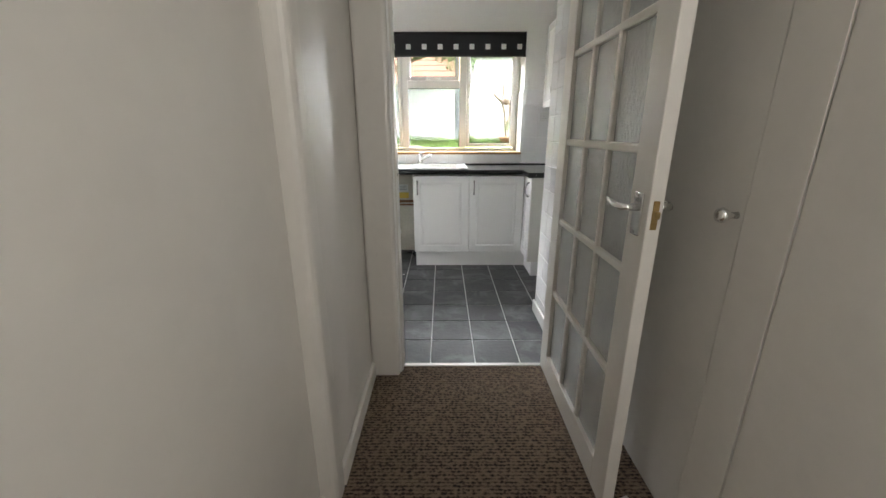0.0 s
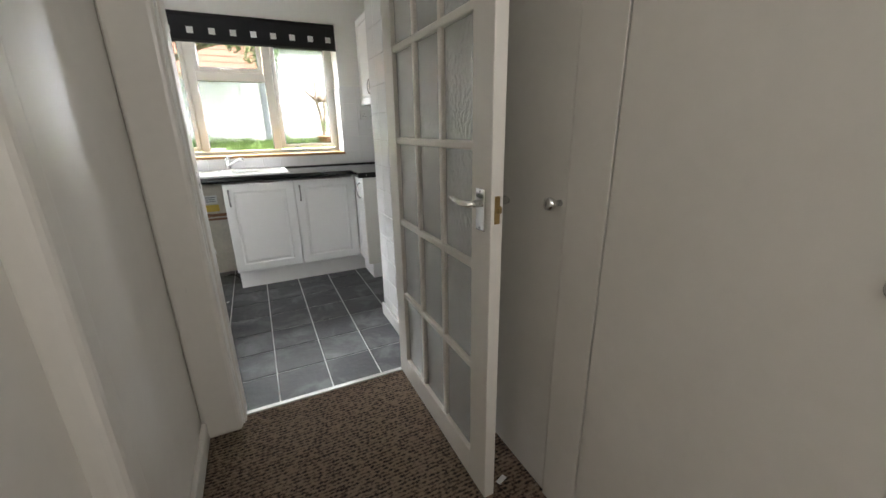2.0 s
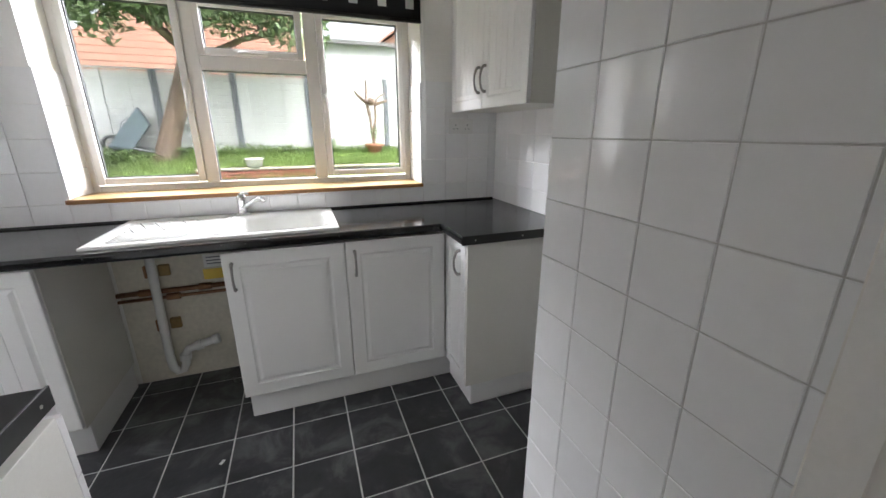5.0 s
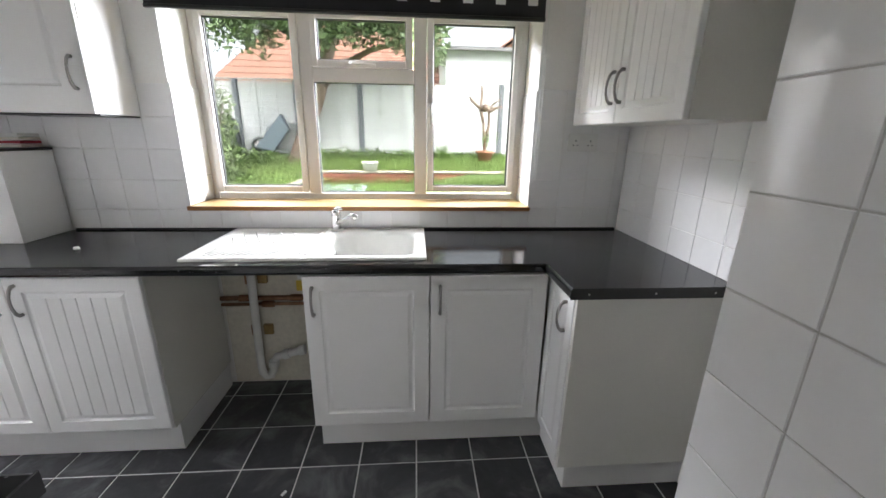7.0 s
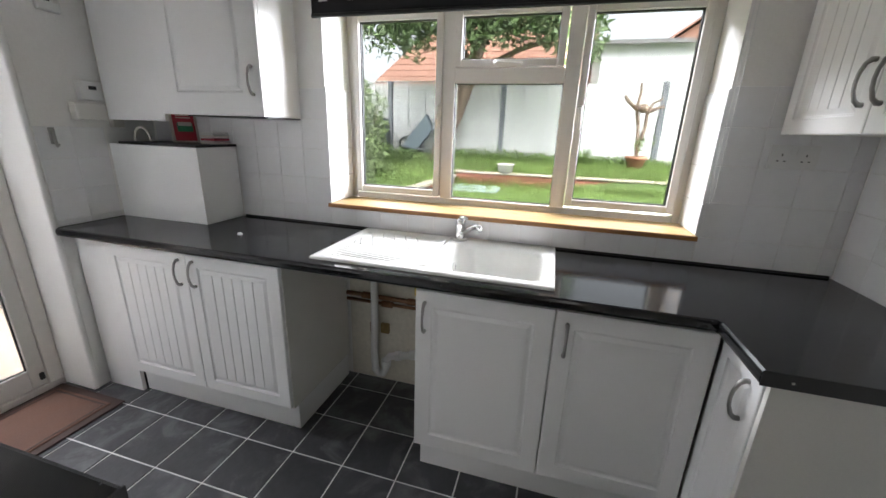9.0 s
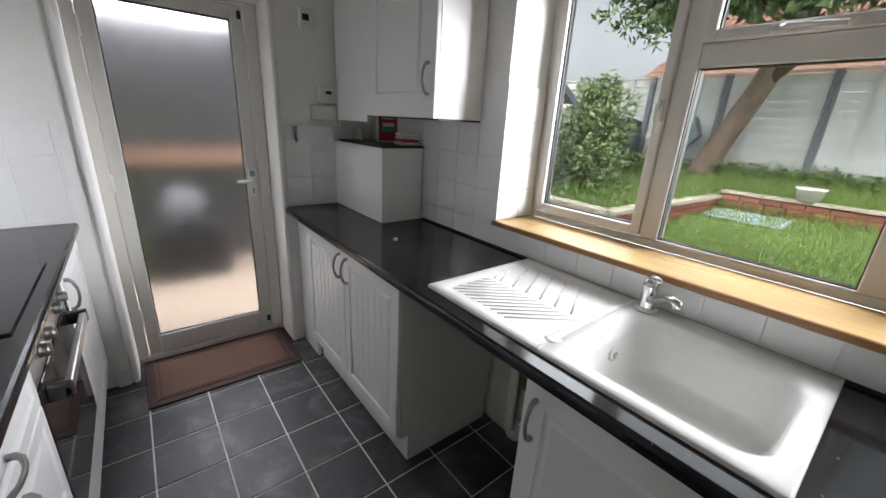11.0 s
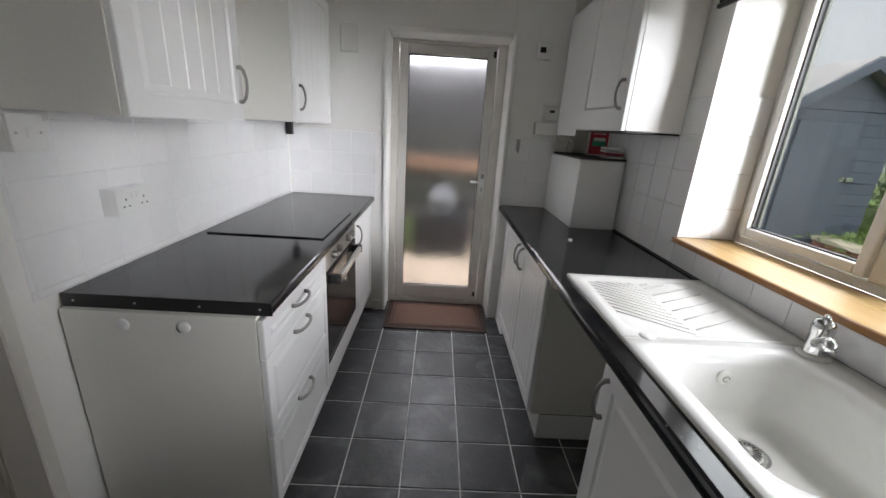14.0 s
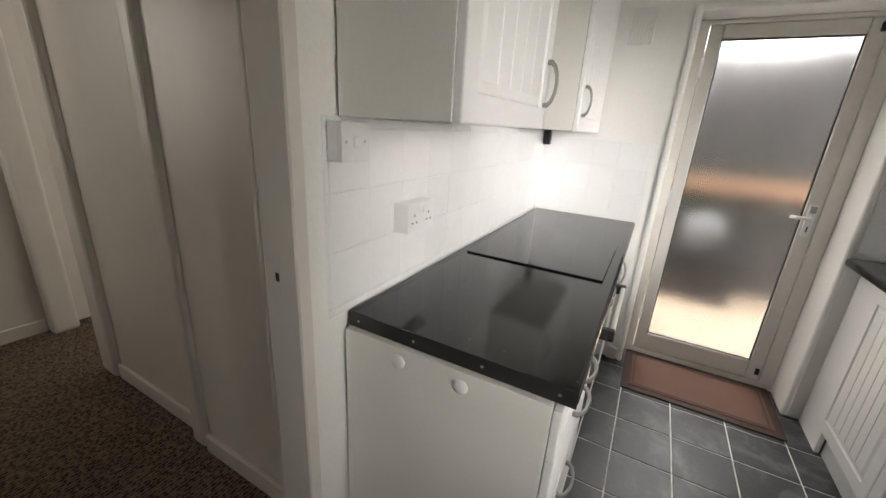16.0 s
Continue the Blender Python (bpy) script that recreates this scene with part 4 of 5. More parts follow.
        lathe(bm, [(0.004, -0.001), (0.0035, 0.001), (0.001, 0.0014)], 8, pose(0.002, y, 0.88, 0, 90, 0))
        part("screw", bm, steel, w)
    h = thing("hob", "flat black glass hob set on the worktop", "hob")
    part("glass", boxed(-1.185, -0.64, 2.392, 2.905, 0.9005, 0.9065, bevel=0.002), hob_glass, h)


left_run()


def wall_cabinets():
    # over the worktop by the hall wall: two units with a gap above the hob
    for x0, x1, label, hx in ((-0.546, 0.022, "white wall cabinet with a grooved moulded door", 0.25), (-1.735, -1.098, "white wall cabinet next to the back door", -0.275)):
        c = thing("wall_cabinet", label, "cabinet", "kitchen wall cabinets")
        part("body", boxed(x0, x1, SY + 0.010, 2.636, 1.385, 2.10, bevel=0.001), carcass_cream, c, "off-white carcass")
        d = front(c, "door", x0 + 0.002, x1 - 0.002, 1.383, 2.098, 2.657, 180, 4)
        bow_handle(d, (hx, 0.0, 0.125))
    # cupboard over the boxed pipes
    c = thing("wall_cabinet", "white wall cabinet above the boxed-in corner", "cabinet", "kitchen wall cabinets")
    part("body", boxed(-1.30, -0.720, 4.186, NY - 0.003, 1.440, 2.16, bevel=0.001), cabinet_white, c)
    part("side_panel", boxed(-1.68, -1.302, 4.172, 4.19, 1.405, 2.10, bevel=0.001), cabinet_white, c, "plain white closing panel")
    d = front(c, "door", -1.298, -0.722, 1.438, 2.158, 4.166, 0, 0, 0.10)
    bow_handle(d, (0.245, 0.0, 0.15))
    # black strip puts the shade of the gap under the cabinet into colour
    part("under_trim", boxed(-1.18, -0.722, 4.19, NY - 0.005, 1.432, 1.4385), black_part, c, "black strip standing for the shaded gap line under the cabinet")
    # cupboard by the window with two grooved doors
    c = thing("wall_cabinet", "white wall cabinet with two grooved doors in the corner", "cabinet", "kitchen wall cabinets")
    part("body", boxed(1.355, EX - 0.002, 3.598, NY - 0.010, 1.433, 2.14, bevel=0.001), carcass_cream, c, "cream carcass")
    for a, b, hy in ((3.600, 4.008, -0.172), (4.012, 4.418, 0.172)):
        d = front(c, "door", a, b, 1.431, 2.138, 1.334, -90, 4, 0.05)
        bow_handle(d, (hy, 0.0, 0.135))


wall_cabinets()


def pipe_box():
    b = thing("pipe_boxing", "white boxed-in corner standing on the worktop, open on top", "boxing")
    part("panel", boxed(-1.712, -1.14, 4.170, 4.186, 0.9005, 1.285, bevel=0.001), cabinet_white, b)
    part("panel", boxed(-1.156, -1.14, 4.186, NY - 0.010, 0.9005, 1.285, bevel=0.001), cabinet_white, b)
    part("top_edge", boxed(-1.64, -1.135, 4.165, NY - 0.010, 1.286, 1.298, bevel=0.001), black_part, b, "dark top edge")
    p = thing("booklet", "red and white booklet leaning on the boxed corner", "booklet", m=pose(-1.40, 4.355, 1.299, -7, 0, 68))
    part("cover", boxed(-0.065, 0.065, -0.003, 0.003, 0.0, 0.165, bevel=0.001), pale_card, p)
    part("front_print", boxed(-0.052, 0.052, -0.0045, -0.0035, 0.008, 0.155), red_print, p)
    part("picture", boxed(-0.035, 0.04, -0.006, -0.005, 0.055, 0.10), green_print, p)
    part("picture", boxed(-0.03, 0.035, -0.0072, -0.0065, 0.085, 0.105), pale_card, p)
    for z in (0.125, 0.137):
        part("text_bar", boxed(-0.035, 0.035, -0.006, -0.005, z, z + 0.005), pale_card, p)
    s = thing("paper_stack", "small stack of folded papers beside the booklet", "papers", m=pose(-1.215, 4.365, 1.2985))
    for k in range(4):
        part("sheet", boxed(-0.05 + 0.003 * k, 0.045 - 0.002 * k, -0.05, 0.05, 0.016 * k, 0.016 * k + 0.011, bevel=0.001), pale_card if k % 2 == 0 else red_print if k == 1 else square_white, s)
    c = thing("cable_loop", "pale loop of cable on the boxed corner", "cable")
    bm = bmesh.new()
    sweep(bm, [(-1.62 + 0.055 * (1 - math.cos(t)), 4.24, 1.302 + 0.07 * math.sin(t)) for t in np.linspace(0, math.pi, 12)], 0.006, 8)
    part("cable", bm, pale_card, c, "", True)


pipe_box()


def pipes():
    tagged(link_mesh("wall_plaster", boxed(-0.48, 0.10, NY - 0.003, NY - 0.0005, 0.0, 0.858), plaster), "stained bare plaster behind the empty bay", "wall", kind="structure")
    p = thing("waste_pipe", "white plastic waste pipe with a trap under the sink", "pipe")
    bm = bmesh.new()
    sweep(bm, [(-0.300, 4.375, 0.855), (-0.306, 4.375, 0.5), (-0.312, 4.375, 0.16), (-0.308, 4.375, 0.095), (-0.288, 4.375, 0.066), (-0.262, 4.375, 0.072), (-0.246, 4.375, 0.105), (-0.240, 4.375, 0.16), (-0.222, 4.378, 0.188), (-0.16, 4.382, 0.203), (-0.07, 4.388, 0.222)], 0.021, 12)
    part("pipe", bm, white_plastic, p, "", True)
    for q, w in (((-0.243, 4.375, 0.13), (-0.240, 4.375, 0.165)), ((-0.185, 4.380, 0.197), (-0.155, 4.382, 0.204)), ((-0.10, 4.386, 0.216), (-0.07, 4.388, 0.222))):
        bm = bmesh.new()
        sweep(bm, [q, w], 0.028, 12)
        part("collar", bm, white_plastic, p)
    for z in (0.338, 0.640):
        part("bracket", boxed(-0.350, -0.336, NY - 0.03, NY - 0.003, z - 0.032, z + 0.032, bevel=0.003), copper, p, "brown stained pipe clip")
        part("bracket", boxed(-0.288, -0.238, NY - 0.025, NY - 0.003, z - 0.030, z + 0.030, bevel=0.004), brass, p, "worn wooden pipe block")
    c = thing("copper_pipe", "pair of tarnished copper pipes along the back wall", "pipe")
    for z in (0.533, 0.498):
        bm = bmesh.new()
        sweep(bm, [(-0.48, NY - 0.035, z), (0.105, NY - 0.035, z)], 0.009 if z < 0.52 else 0.013, 10)
        part("pipe", bm, copper, c, "", True)
    for x, z in ((-0.355, 0.533), (-0.09, 0.533), (-0.24, 0.498)):
        bm = bmesh.new()
        sweep(bm, [(x - 0.03, NY - 0.035, z), (x + 0.03, NY - 0.035, z)], 0.0185, 10)
        part("fitting", bm, copper, c)
    e = thing("junction_label", "yellow warning label on the wall behind the pipes", "label")
    part("label", boxed(-0.095, 0.02, NY - 0.006, NY - 0.0035, 0.560, 0.618), yellow_label, e)
    part("paper", boxed(-0.085, 0.015, NY - 0.006, NY - 0.0035, 0.628, 0.70), square_white, e, "white paper notice")
    for z in (0.645, 0.662, 0.680):
        part("text_bar", boxed(-0.07, 0.0, NY - 0.0072, NY - 0.0062, z, z + 0.006), post_grey, e)
    w = thing("flex_cable", "dark loose cable lying on the floor under the sink", "cable")
    bm = bmesh.new()
    sweep(bm, [(-0.02, 4.30, 0.006), (0.0, 4.24, 0.02), (0.03, 4.18, 0.05), (0.07, 4.14, 0.05), (0.10, 4.13, 0.02), (0.104, 4.12, 0.007)], 0.005, 8)
    part("cable", bm, black_part, w, "", True)


pipes()


# ---- sockets, switches and small wall fittings ----
def socket_box(name, label, category, m, w, h, depth, kind):
    s = thing(name, label, category, m=m)
    part("back_box", boxed(-w / 2, w / 2, -depth, -0.001, -h / 2, h / 2, bevel=0.003, seg=2), white_plastic, s)
    part("face_plate", boxed(-w / 2 - 0.001, w / 2 + 0.001, -depth - 0.008, -depth - 0.0005, -h / 2 - 0.001, h / 2 + 0.001, bevel=0.003, seg=2), white_plastic, s)
    f = -depth - 0.008
    if kind == "double":
        for c in (-0.038, 0.038):
            for dx, dz, ww, hh in ((0, 0.008, 0.004, 0.008), (-0.011, -0.014, 0.007, 0.004), (0.011, -0.014, 0.007, 0.004)):
                part("pin_hole", boxed(c + dx - ww / 2, c + dx + ww / 2, f - 0.0006, f + 0.002, dz - hh / 2, dz + hh / 2), black_part, s)
        for c in (-0.010, 0.010):
            part("rocker", boxed(c - 0.005, c + 0.005, f - 0.004, f, 0.010, 0.030, bevel=0.001), white_plastic, s)
    else:
        part("rocker", boxed(-0.008, 0.008, f - 0.004, f, -0.013, 0.013, bevel=0.002), white_plastic, s)
        for c in (-0.03, 0.03):
            bm = bmesh.new()
            lathe(bm, [(0.004, -0.001), (0.0035, 0.001), (0.001, 0.0014)], 8, pose(c, f, 0, 90, 0, 0))
            part("screw", bm, steel, s)
    return s


socket_box("light_switch", "white surface-mounted switch on the tiled wall", "switch", pose(0.012, SY + 0.003, 1.332, 0, 0, 180), 0.086, 0.086, 0.038, "switch")
socket_box("wall_socket", "white double socket in a deep box on the tiles", "socket", pose(-0.268, SY + 0.003, 1.116, 0, 0, 180), 0.146, 0.086, 0.044, "double")
socket_box("wall_socket", "white double socket on the tiles beside the window", "socket", pose(1.395, NY - 0.003, 1.352), 0.15, 0.086, 0.008, "double")


def west_fittings():
    r = pose(0, 0, 0, 0, 0, 90)
    t = thing("thermostat", "small white wall control beside the back door", "thermostat", m=pose(-1.714, 4.03, 1.905, 0, 0, 90))
    part("case", boxed(-0.045, 0.045, -0.025, 0, -0.05, 0.05, bevel=0.006, seg=2), white_plastic, t)
    part("display", boxed(-0.03, 0.005, -0.0265, -0.0245, -0.01, 0.022), black_part, t, "dark display")
    part("dial", boxed(0.012, 0.034, -0.030, -0.0245, -0.012, 0.012, bevel=0.004, seg=2), carcass_cream, t)
    t = thing("heating_controller", "white heating controller above a cream wiring box", "controller", m=pose(-1.714, 4.12, 1.535, 0, 0, 90))
    part("case", boxed(-0.05, 0.05, -0.035, 0, -0.045, 0.045, bevel=0.005, seg=2), white_plastic, t)
    part("display", boxed(-0.012, 0.022, -0.0365, -0.0345, 0.005, 0.022), black_part, t, "dark display")
    t = thing("wiring_box", "cream plastic wiring box on the wall", "box", m=pose(-1.714, 4.10, 1.437, 0, 0, 90))
    part("case", boxed(-0.075, 0.065, -0.045, 0, -0.04, 0.042, bevel=0.005, seg=2), carcass_cream, t)
    t = thing("pipe_casing", "narrow beige upright pipe casing in the corner", "casing")
    part("casing", boxed(-1.714, -1.685, 4.19, 4.25, 1.365, CEIL - 0.001, bevel=0.004), pale_card, t)
    t = thing("key_hook", "small metal hook with a key on the tiles", "hook", m=pose(-1.706, 3.93, 1.315, 0, 0, 90))
    bm = bmesh.new()
    sweep(bm, [(0, -0.001, 0.035), (0, -0.012, 0.03), (0, -0.014, -0.02), (0, -0.02, -0.04), (0, -0.03, -0.03)], 0.006, 8)
    part("hook", bm, nickel, t, "", True)
    part("back_plate", boxed(-0.013, 0.013, -0.003, 0, -0.03, 0.045, bevel=0.001), nickel, t)
    t = thing("wall_vent", "small white plastic vent on the wall", "vent", m=pose(WX, 2.78, 1.92, 0, 0, 90))
    part("frame", boxed(-0.06, 0.06, -0.012, 0, -0.085, 0.085, bevel=0.004), white_plastic, t)
    for k in range(6):
        part("slat", boxed(-0.048 + 0.017 * k, -0.040 + 0.017 * k, -0.016, -0.012, -0.07, 0.07), carcass_cream, t)
    k = thing("pipe_stub", "dark pipe end under the wall cabinet", "pipe")
    part("stub", boxed(-1.74, -1.70, SY + 0.01, SY + 0.05, 1.30, 1.384, bevel=0.004), black_part, k)


west_fittings()


def door_mat():
    d = thing("door_mat", "brown ribbed doormat with a darker border by the back door", "mat")
    part("border", boxed(-1.925, -1.465, 3.055, 3.815, 0.001, 0.009, bevel=0.003), mat_border, d)
    part("ribbed_top", boxed(-1.885, -1.505, 3.095, 3.775, 0.009, 0.014, bevel=0.003), mat_brown, d)
    for y in (3.115, 3.755):
        part("stripe", boxed(-1.875, -1.515, y - 0.004, y + 0.004, 0.014, 0.0155), mat_border, d)
    for x in (-1.865, -1.525):
        part("stripe", boxed(x - 0.004, x + 0.004, 3.12, 3.75, 0.014, 0.0155), mat_border, d)
    c = thing("bottle_cap", "tiny pale cap lying on the black worktop", "cap", m=pose(-0.853, 4.079, 0.9005))
    bm = bmesh.new()
    lathe(bm, [(0.011, 0), (0.011, 0.008), (0.009, 0.011), (0.003, 0.0115)], 16)
    part("cap", bm, white_plastic, c, "", True)
    c = thing("paper_scrap", "small white scrap of paper on the carpet", "paper", m=pose(0.99, 1.50, 0.005, 0, 0, 20))
    part("sheet", boxed(-0.02, 0.02, -0.009, 0.009, 0, 0.002), square_white, c)
    c = thing("paper_scrap", "tiny white scrap on the dark floor tiles", "paper", m=pose(0.02, 3.68, 0.001, 0, 0, 60))
    part("sheet", boxed(-0.012, 0.012, -0.006, 0.006, 0, 0.002), square_white, c)


door_mat()


# ---- outside ----
def ground_z(y, x=0.0):
    """Height of the garden: a lower lawn, a raised bed to the west and a raised strip along the fence."""
    if y < 5.4:
        return -0.06
    if y < 6.6:
        k = (y - 5.4) / 1.2
        return -0.06 + 0.41 * (3 * k * k - 2 * k ** 3)
    low = 0.35 + 0.045 * (y - 6.6)
    high = 0.56 + 0.04 * (y - 6.9) if y < 9.65 else min(0.68 + 0.22 * (y - 9.65), 0.93)
    return max(low, high) if (y > 9.65 or (x < -1.3 and y > 6.95)) else low


def outside():
    ys = [-300, -60, -10, 0, 4.8] + [5.4 + 0.2 * k for k in range(8)] + [6.93, 6.97] + [7.2 + 0.3 * k for k in range(9)] + [9.64, 9.67] + [9.8 + 0.2 * k for k in range(7)] + [12, 16, 30, 80, 400]
    xs = [-400, -80, -20, -8, -5, -3, -1.9, -1.33, -1.29, 0, 2, 4, 8, 20, 80, 400]
    verts = np.array([(x, y, ground_z(y, x) if y > 4.8 else -0.13) for y in ys for x in xs], float)
    n = len(xs)
    faces = np.array([(j * n + i, j * n + i + 1, (j + 1) * n + i + 1, (j + 1) * n + i) for j in range(len(ys) - 1) for i in range(n - 1)])
    tagged(cloud_mesh("ground", verts, faces, lawn), "green sloping garden lawn", "lawn", kind="structure")
    # grass blades
    g = np.random.default_rng(5)
    c = 90000
    x, y = g.uniform(-4.2, 4.5, c), 5.9 + 4.75 * g.random(c) ** 0.8
    z = np.array([ground_z(v, u) for v, u in zip(y, x)])
    tall = np.where(y > 9.55, 0.10 + 0.10 * g.random(c), 0.035 + 0.03 * g.random(c))
    tall = np.where((x < -1.35), 0.07 + 0.09 * g.random(c), tall)
    a = g.uniform(0, 6.28, c)
    w = 0.006 + 0.004 * g.random(c)
    bx, by = np.cos(a) * w, np.sin(a) * w
    lx, ly = g.normal(size=c) * tall * 0.45, g.normal(size=c) * tall * 0.45
    v = np.stack([np.stack([x - bx, y - by, z - 0.005], 1), np.stack([x + bx, y + by, z - 0.005], 1), np.stack([x + lx, y + ly, z + tall], 1)], 1).reshape(-1, 3)
    tagged(cloud_mesh("grass", v, np.arange(len(v)).reshape(-1, 3), grass_green), "uneven green grass of the garden", "grass", kind="stuff")
    tagged(leaves("weeds", [(-2.3, 7.9, 0.62, 0.9, 1.1, 0.16), (-0.6, 10.35, 0.98, 1.6, 0.25, 0.16), (1.6, 10.4, 0.98, 1.6, 0.22, 0.10), (-2.6, 10.0, 0.95, 0.8, 0.4, 0.14)], 5500, 0.035, weed_green, seed=8), "low weeds along the fence and bed", "weeds", kind="stuff")

    # fence: pale panels between grey posts
    fy = 10.72
    garden_fence = thing("garden_fence", "pale weathered panel fence with grey concrete posts", "fence")
    px = [-6.5, -5.3, -4.05, -2.95, -1.80, -0.55, 0.75, 2.30, 3.6, 4.9]
    for a, b in zip(px, px[1:]):
        z0, z1 = 0.88, 2.36
        if a < 0.7:
            f = part("panel", boxed(a + 0.05, b - 0.05, fy - 0.01, fy + 0.03, z0 - 0.05, 1.13), fence_white, garden_fence)
            k = 0
            z = 1.13
            while z < z1 - 0.05:
                bm = bmesh.new()
                box(bm, a + 0.05, b - 0.05, fy - 0.012 + 0.004 * (k % 2), fy + 0.012, z + 0.004, min(z + 0.118, z1), bevel=0.004)
                ob = part("slat", bm, fence_white, f)
                z += 0.12
                k += 1
            for x in (a + (b - a) / 3, a + 2 * (b - a) / 3):
                part("batten", boxed(x - 0.02, x + 0.02, fy - 0.03, fy - 0.013, 1.13, z1), fence_white, f)
            part("capping", boxed(a + 0.05, b - 0.05, fy - 0.035, fy + 0.03, z1, z1 + 0.03), fence_white, f)
        else:
            part("panel", boxed(a + 0.05, b - 0.05, fy - 0.01, fy + 0.03, z0 - 0.05, z1 - 0.02, bevel=0.003), render_white, garden_fence, "smooth pale panel")
    for x in px:
        part("post", boxed(x - 0.05, x + 0.05, fy - 0.05, fy + 0.05, 0.8, 2.38, bevel=0.008), post_grey, garden_fence)

    # brick edging with stone coping round the lower lawn
    w = thing("planter_wall", "low red brick edging with pale stone coping", "garden wall")
    bw = 0.215
    def course(p0, p1, z, rows, far):
        d = Vector((p1[0] - p0[0], p1[1] - p0[1], 0))
        n = int(d.length / (bw + 0.01))
        ang = math.degrees(math.atan2(d.y, d.x))
        for r in range(rows):
            for k in range(n):
                t = (k + 0.5 + (0.25 if r % 2 else 0)) / n
                if t > 1: continue
                q = new("brick", piece("brick", bw, 0.065, 0.10, brick_red, 0.004))
                q.parent = w
                q.matrix_basis = pose(p0[0] + d.x * t, p0[1] + d.y * t, z - 0.045 - 0.075 * r, 0, 0, ang)
        m = int(d.length / 0.45)
        for k in range(m):
            t = (k + 0.5) / m
            q = new("coping_stone", piece("coping_stone", d.length / m - 0.008, 0.045, 0.16, coping, 0.006))
            q.parent = w
            q.matrix_basis = pose(p0[0] + d.x * t, p0[1] + d.y * t, z + 0.02, 0, 0, ang) @ Matrix.Translation((0, -0.03, 0))
    course((-1.18, 9.60), (3.6, 9.72), 0.70, 3, True)
    course((-1.30, 6.90), (-1.18, 9.60), 0.62, 3, False)
    course((-3.3, 7.0), (-1.34, 6.88), 0.62, 3, False)
    s = thing("ground_sheet", "crumpled pale blue sheet lying on the grass", "sheet", m=pose(-0.72, 9.15, ground_z(9.15) + 0.02, 2.5, 0, 0))
    bm = bmesh.new()
    bmesh.ops.create_grid(bm, x_segments=14, y_segments=14, size=0.42)
    for v in bm.verts:
        v.co.y *= 0.75
        v.co.z += 0.02 * noise.noise(v.co * 6)
    r = bmesh.ops.extrude_face_region(bm, geom=bm.faces[:])
    for v in r["geom"]:
        if isinstance(v, bmesh.types.BMVert):
            v.co.z += 0.006
    part("sheet", bm, tarp_blue, s)

    # leaning tree with a broad crown
    t = thing("tree", "leaning garden tree with broad green leaves", "tree", m=pose(-1.72, 10.35, 0.9))
    bm = bmesh.new()
    sweep(bm, [(-0.03, 0, -0.1), (0, 0, 0.05), (0.10, 0, 0.35), (0.26, -0.02, 0.75), (0.46, -0.05, 1.25), (0.62, -0.1, 1.7), (0.8, -0.2, 2.2), (1.0, -0.3, 2.8)], [0.24, 0.19, 0.165, 0.155, 0.145, 0.13, 0.11, 0.07], 12)
    part("trunk", bm, bark_brown, t, "", True)
    for pts in ([(0.50, -0.05, 1.3), (0.95, -0.3, 1.65), (1.5, -0.6, 1.85), (2.3, -0.9, 2.0)], [(0.62, -0.1, 1.7), (0.2, -0.5, 2.1), (-0.5, -0.9, 2.35), (-1.1, -1.2, 2.4)], [(0.8, -0.2, 2.2), (1.3, -0.9, 2.3), (1.8, -1.6, 2.25)], [(0.7, -0.15, 1.9), (0.6, -1.0, 2.3), (0.5, -1.8, 2.3)]):
        bm = bmesh.new()
        sweep(bm, pts, [0.09, 0.06, 0.045, 0.02][:len(pts)], 8)
        part("limb", bm, bark_brown, t, "", True)
    leaves("crown", [(0.7, -0.7, 2.75, 2.0, 1.3, 0.75), (-0.65, -0.9, 2.35, 0.9, 0.8, 0.55), (1.9, -1.0, 2.3, 0.9, 0.8, 0.55), (0.5, -1.8, 2.35, 1.2, 0.7, 0.45), (2.45, -1.2, 1.85, 0.40, 0.4, 0.55), (-0.2, -1.4, 1.95, 0.5, 0.4, 0.4), (1.0, -1.5, 2.0, 0.6, 0.4, 0.35)], 17000, 0.058, leaf_green, t, 3)

    # shrub by the shed
    s = thing("shrub", "dense leafy green shrub beside the shed", "shrub", m=pose(-2.7, 8.6, 0.5))
    bm = bmesh.new()
    for k in range(7):
        t2 = k * 0.9
        sweep(bm, [(0.1 * math.cos(t2), 0.1 * math.sin(t2), 0), (0.3 * math.cos(t2), 0.3 * math.sin(t2), 0.7), (0.45 * math.cos(t2), 0.45 * math.sin(t2), 1.3)], [0.02, 0.015, 0.006], 6)
    part("stems", bm, bark_brown, s)
    leaves("foliage", [(0, 0, 0.95, 0.55, 0.55, 0.7), (-0.35, 0.1, 0.6, 0.5, 0.5, 0.55), (0.2, -0.3, 0.45, 0.5, 0.4, 0.4), (-0.1, 0.1, 1.45, 0.35, 0.35, 0.25)], 8000, 0.042, shrub_green, s, 4)

    # pruned shrub in a terracotta pot
    p = thing("potted_shrub", "bare pruned shrub in a terracotta pot", "plant", m=pose(1.93, 10.25, 0.88))
    bm = bmesh.new()
    lathe(bm, [(0.12, 0), (0.15, 0.16), (0.19, 0.17), (0.19, 0.22), (0.165, 0.22), (0.16, 0.18)], 20)
    part("pot", bm, terracotta, p, "terracotta pot", True)
    bm = bmesh.new()
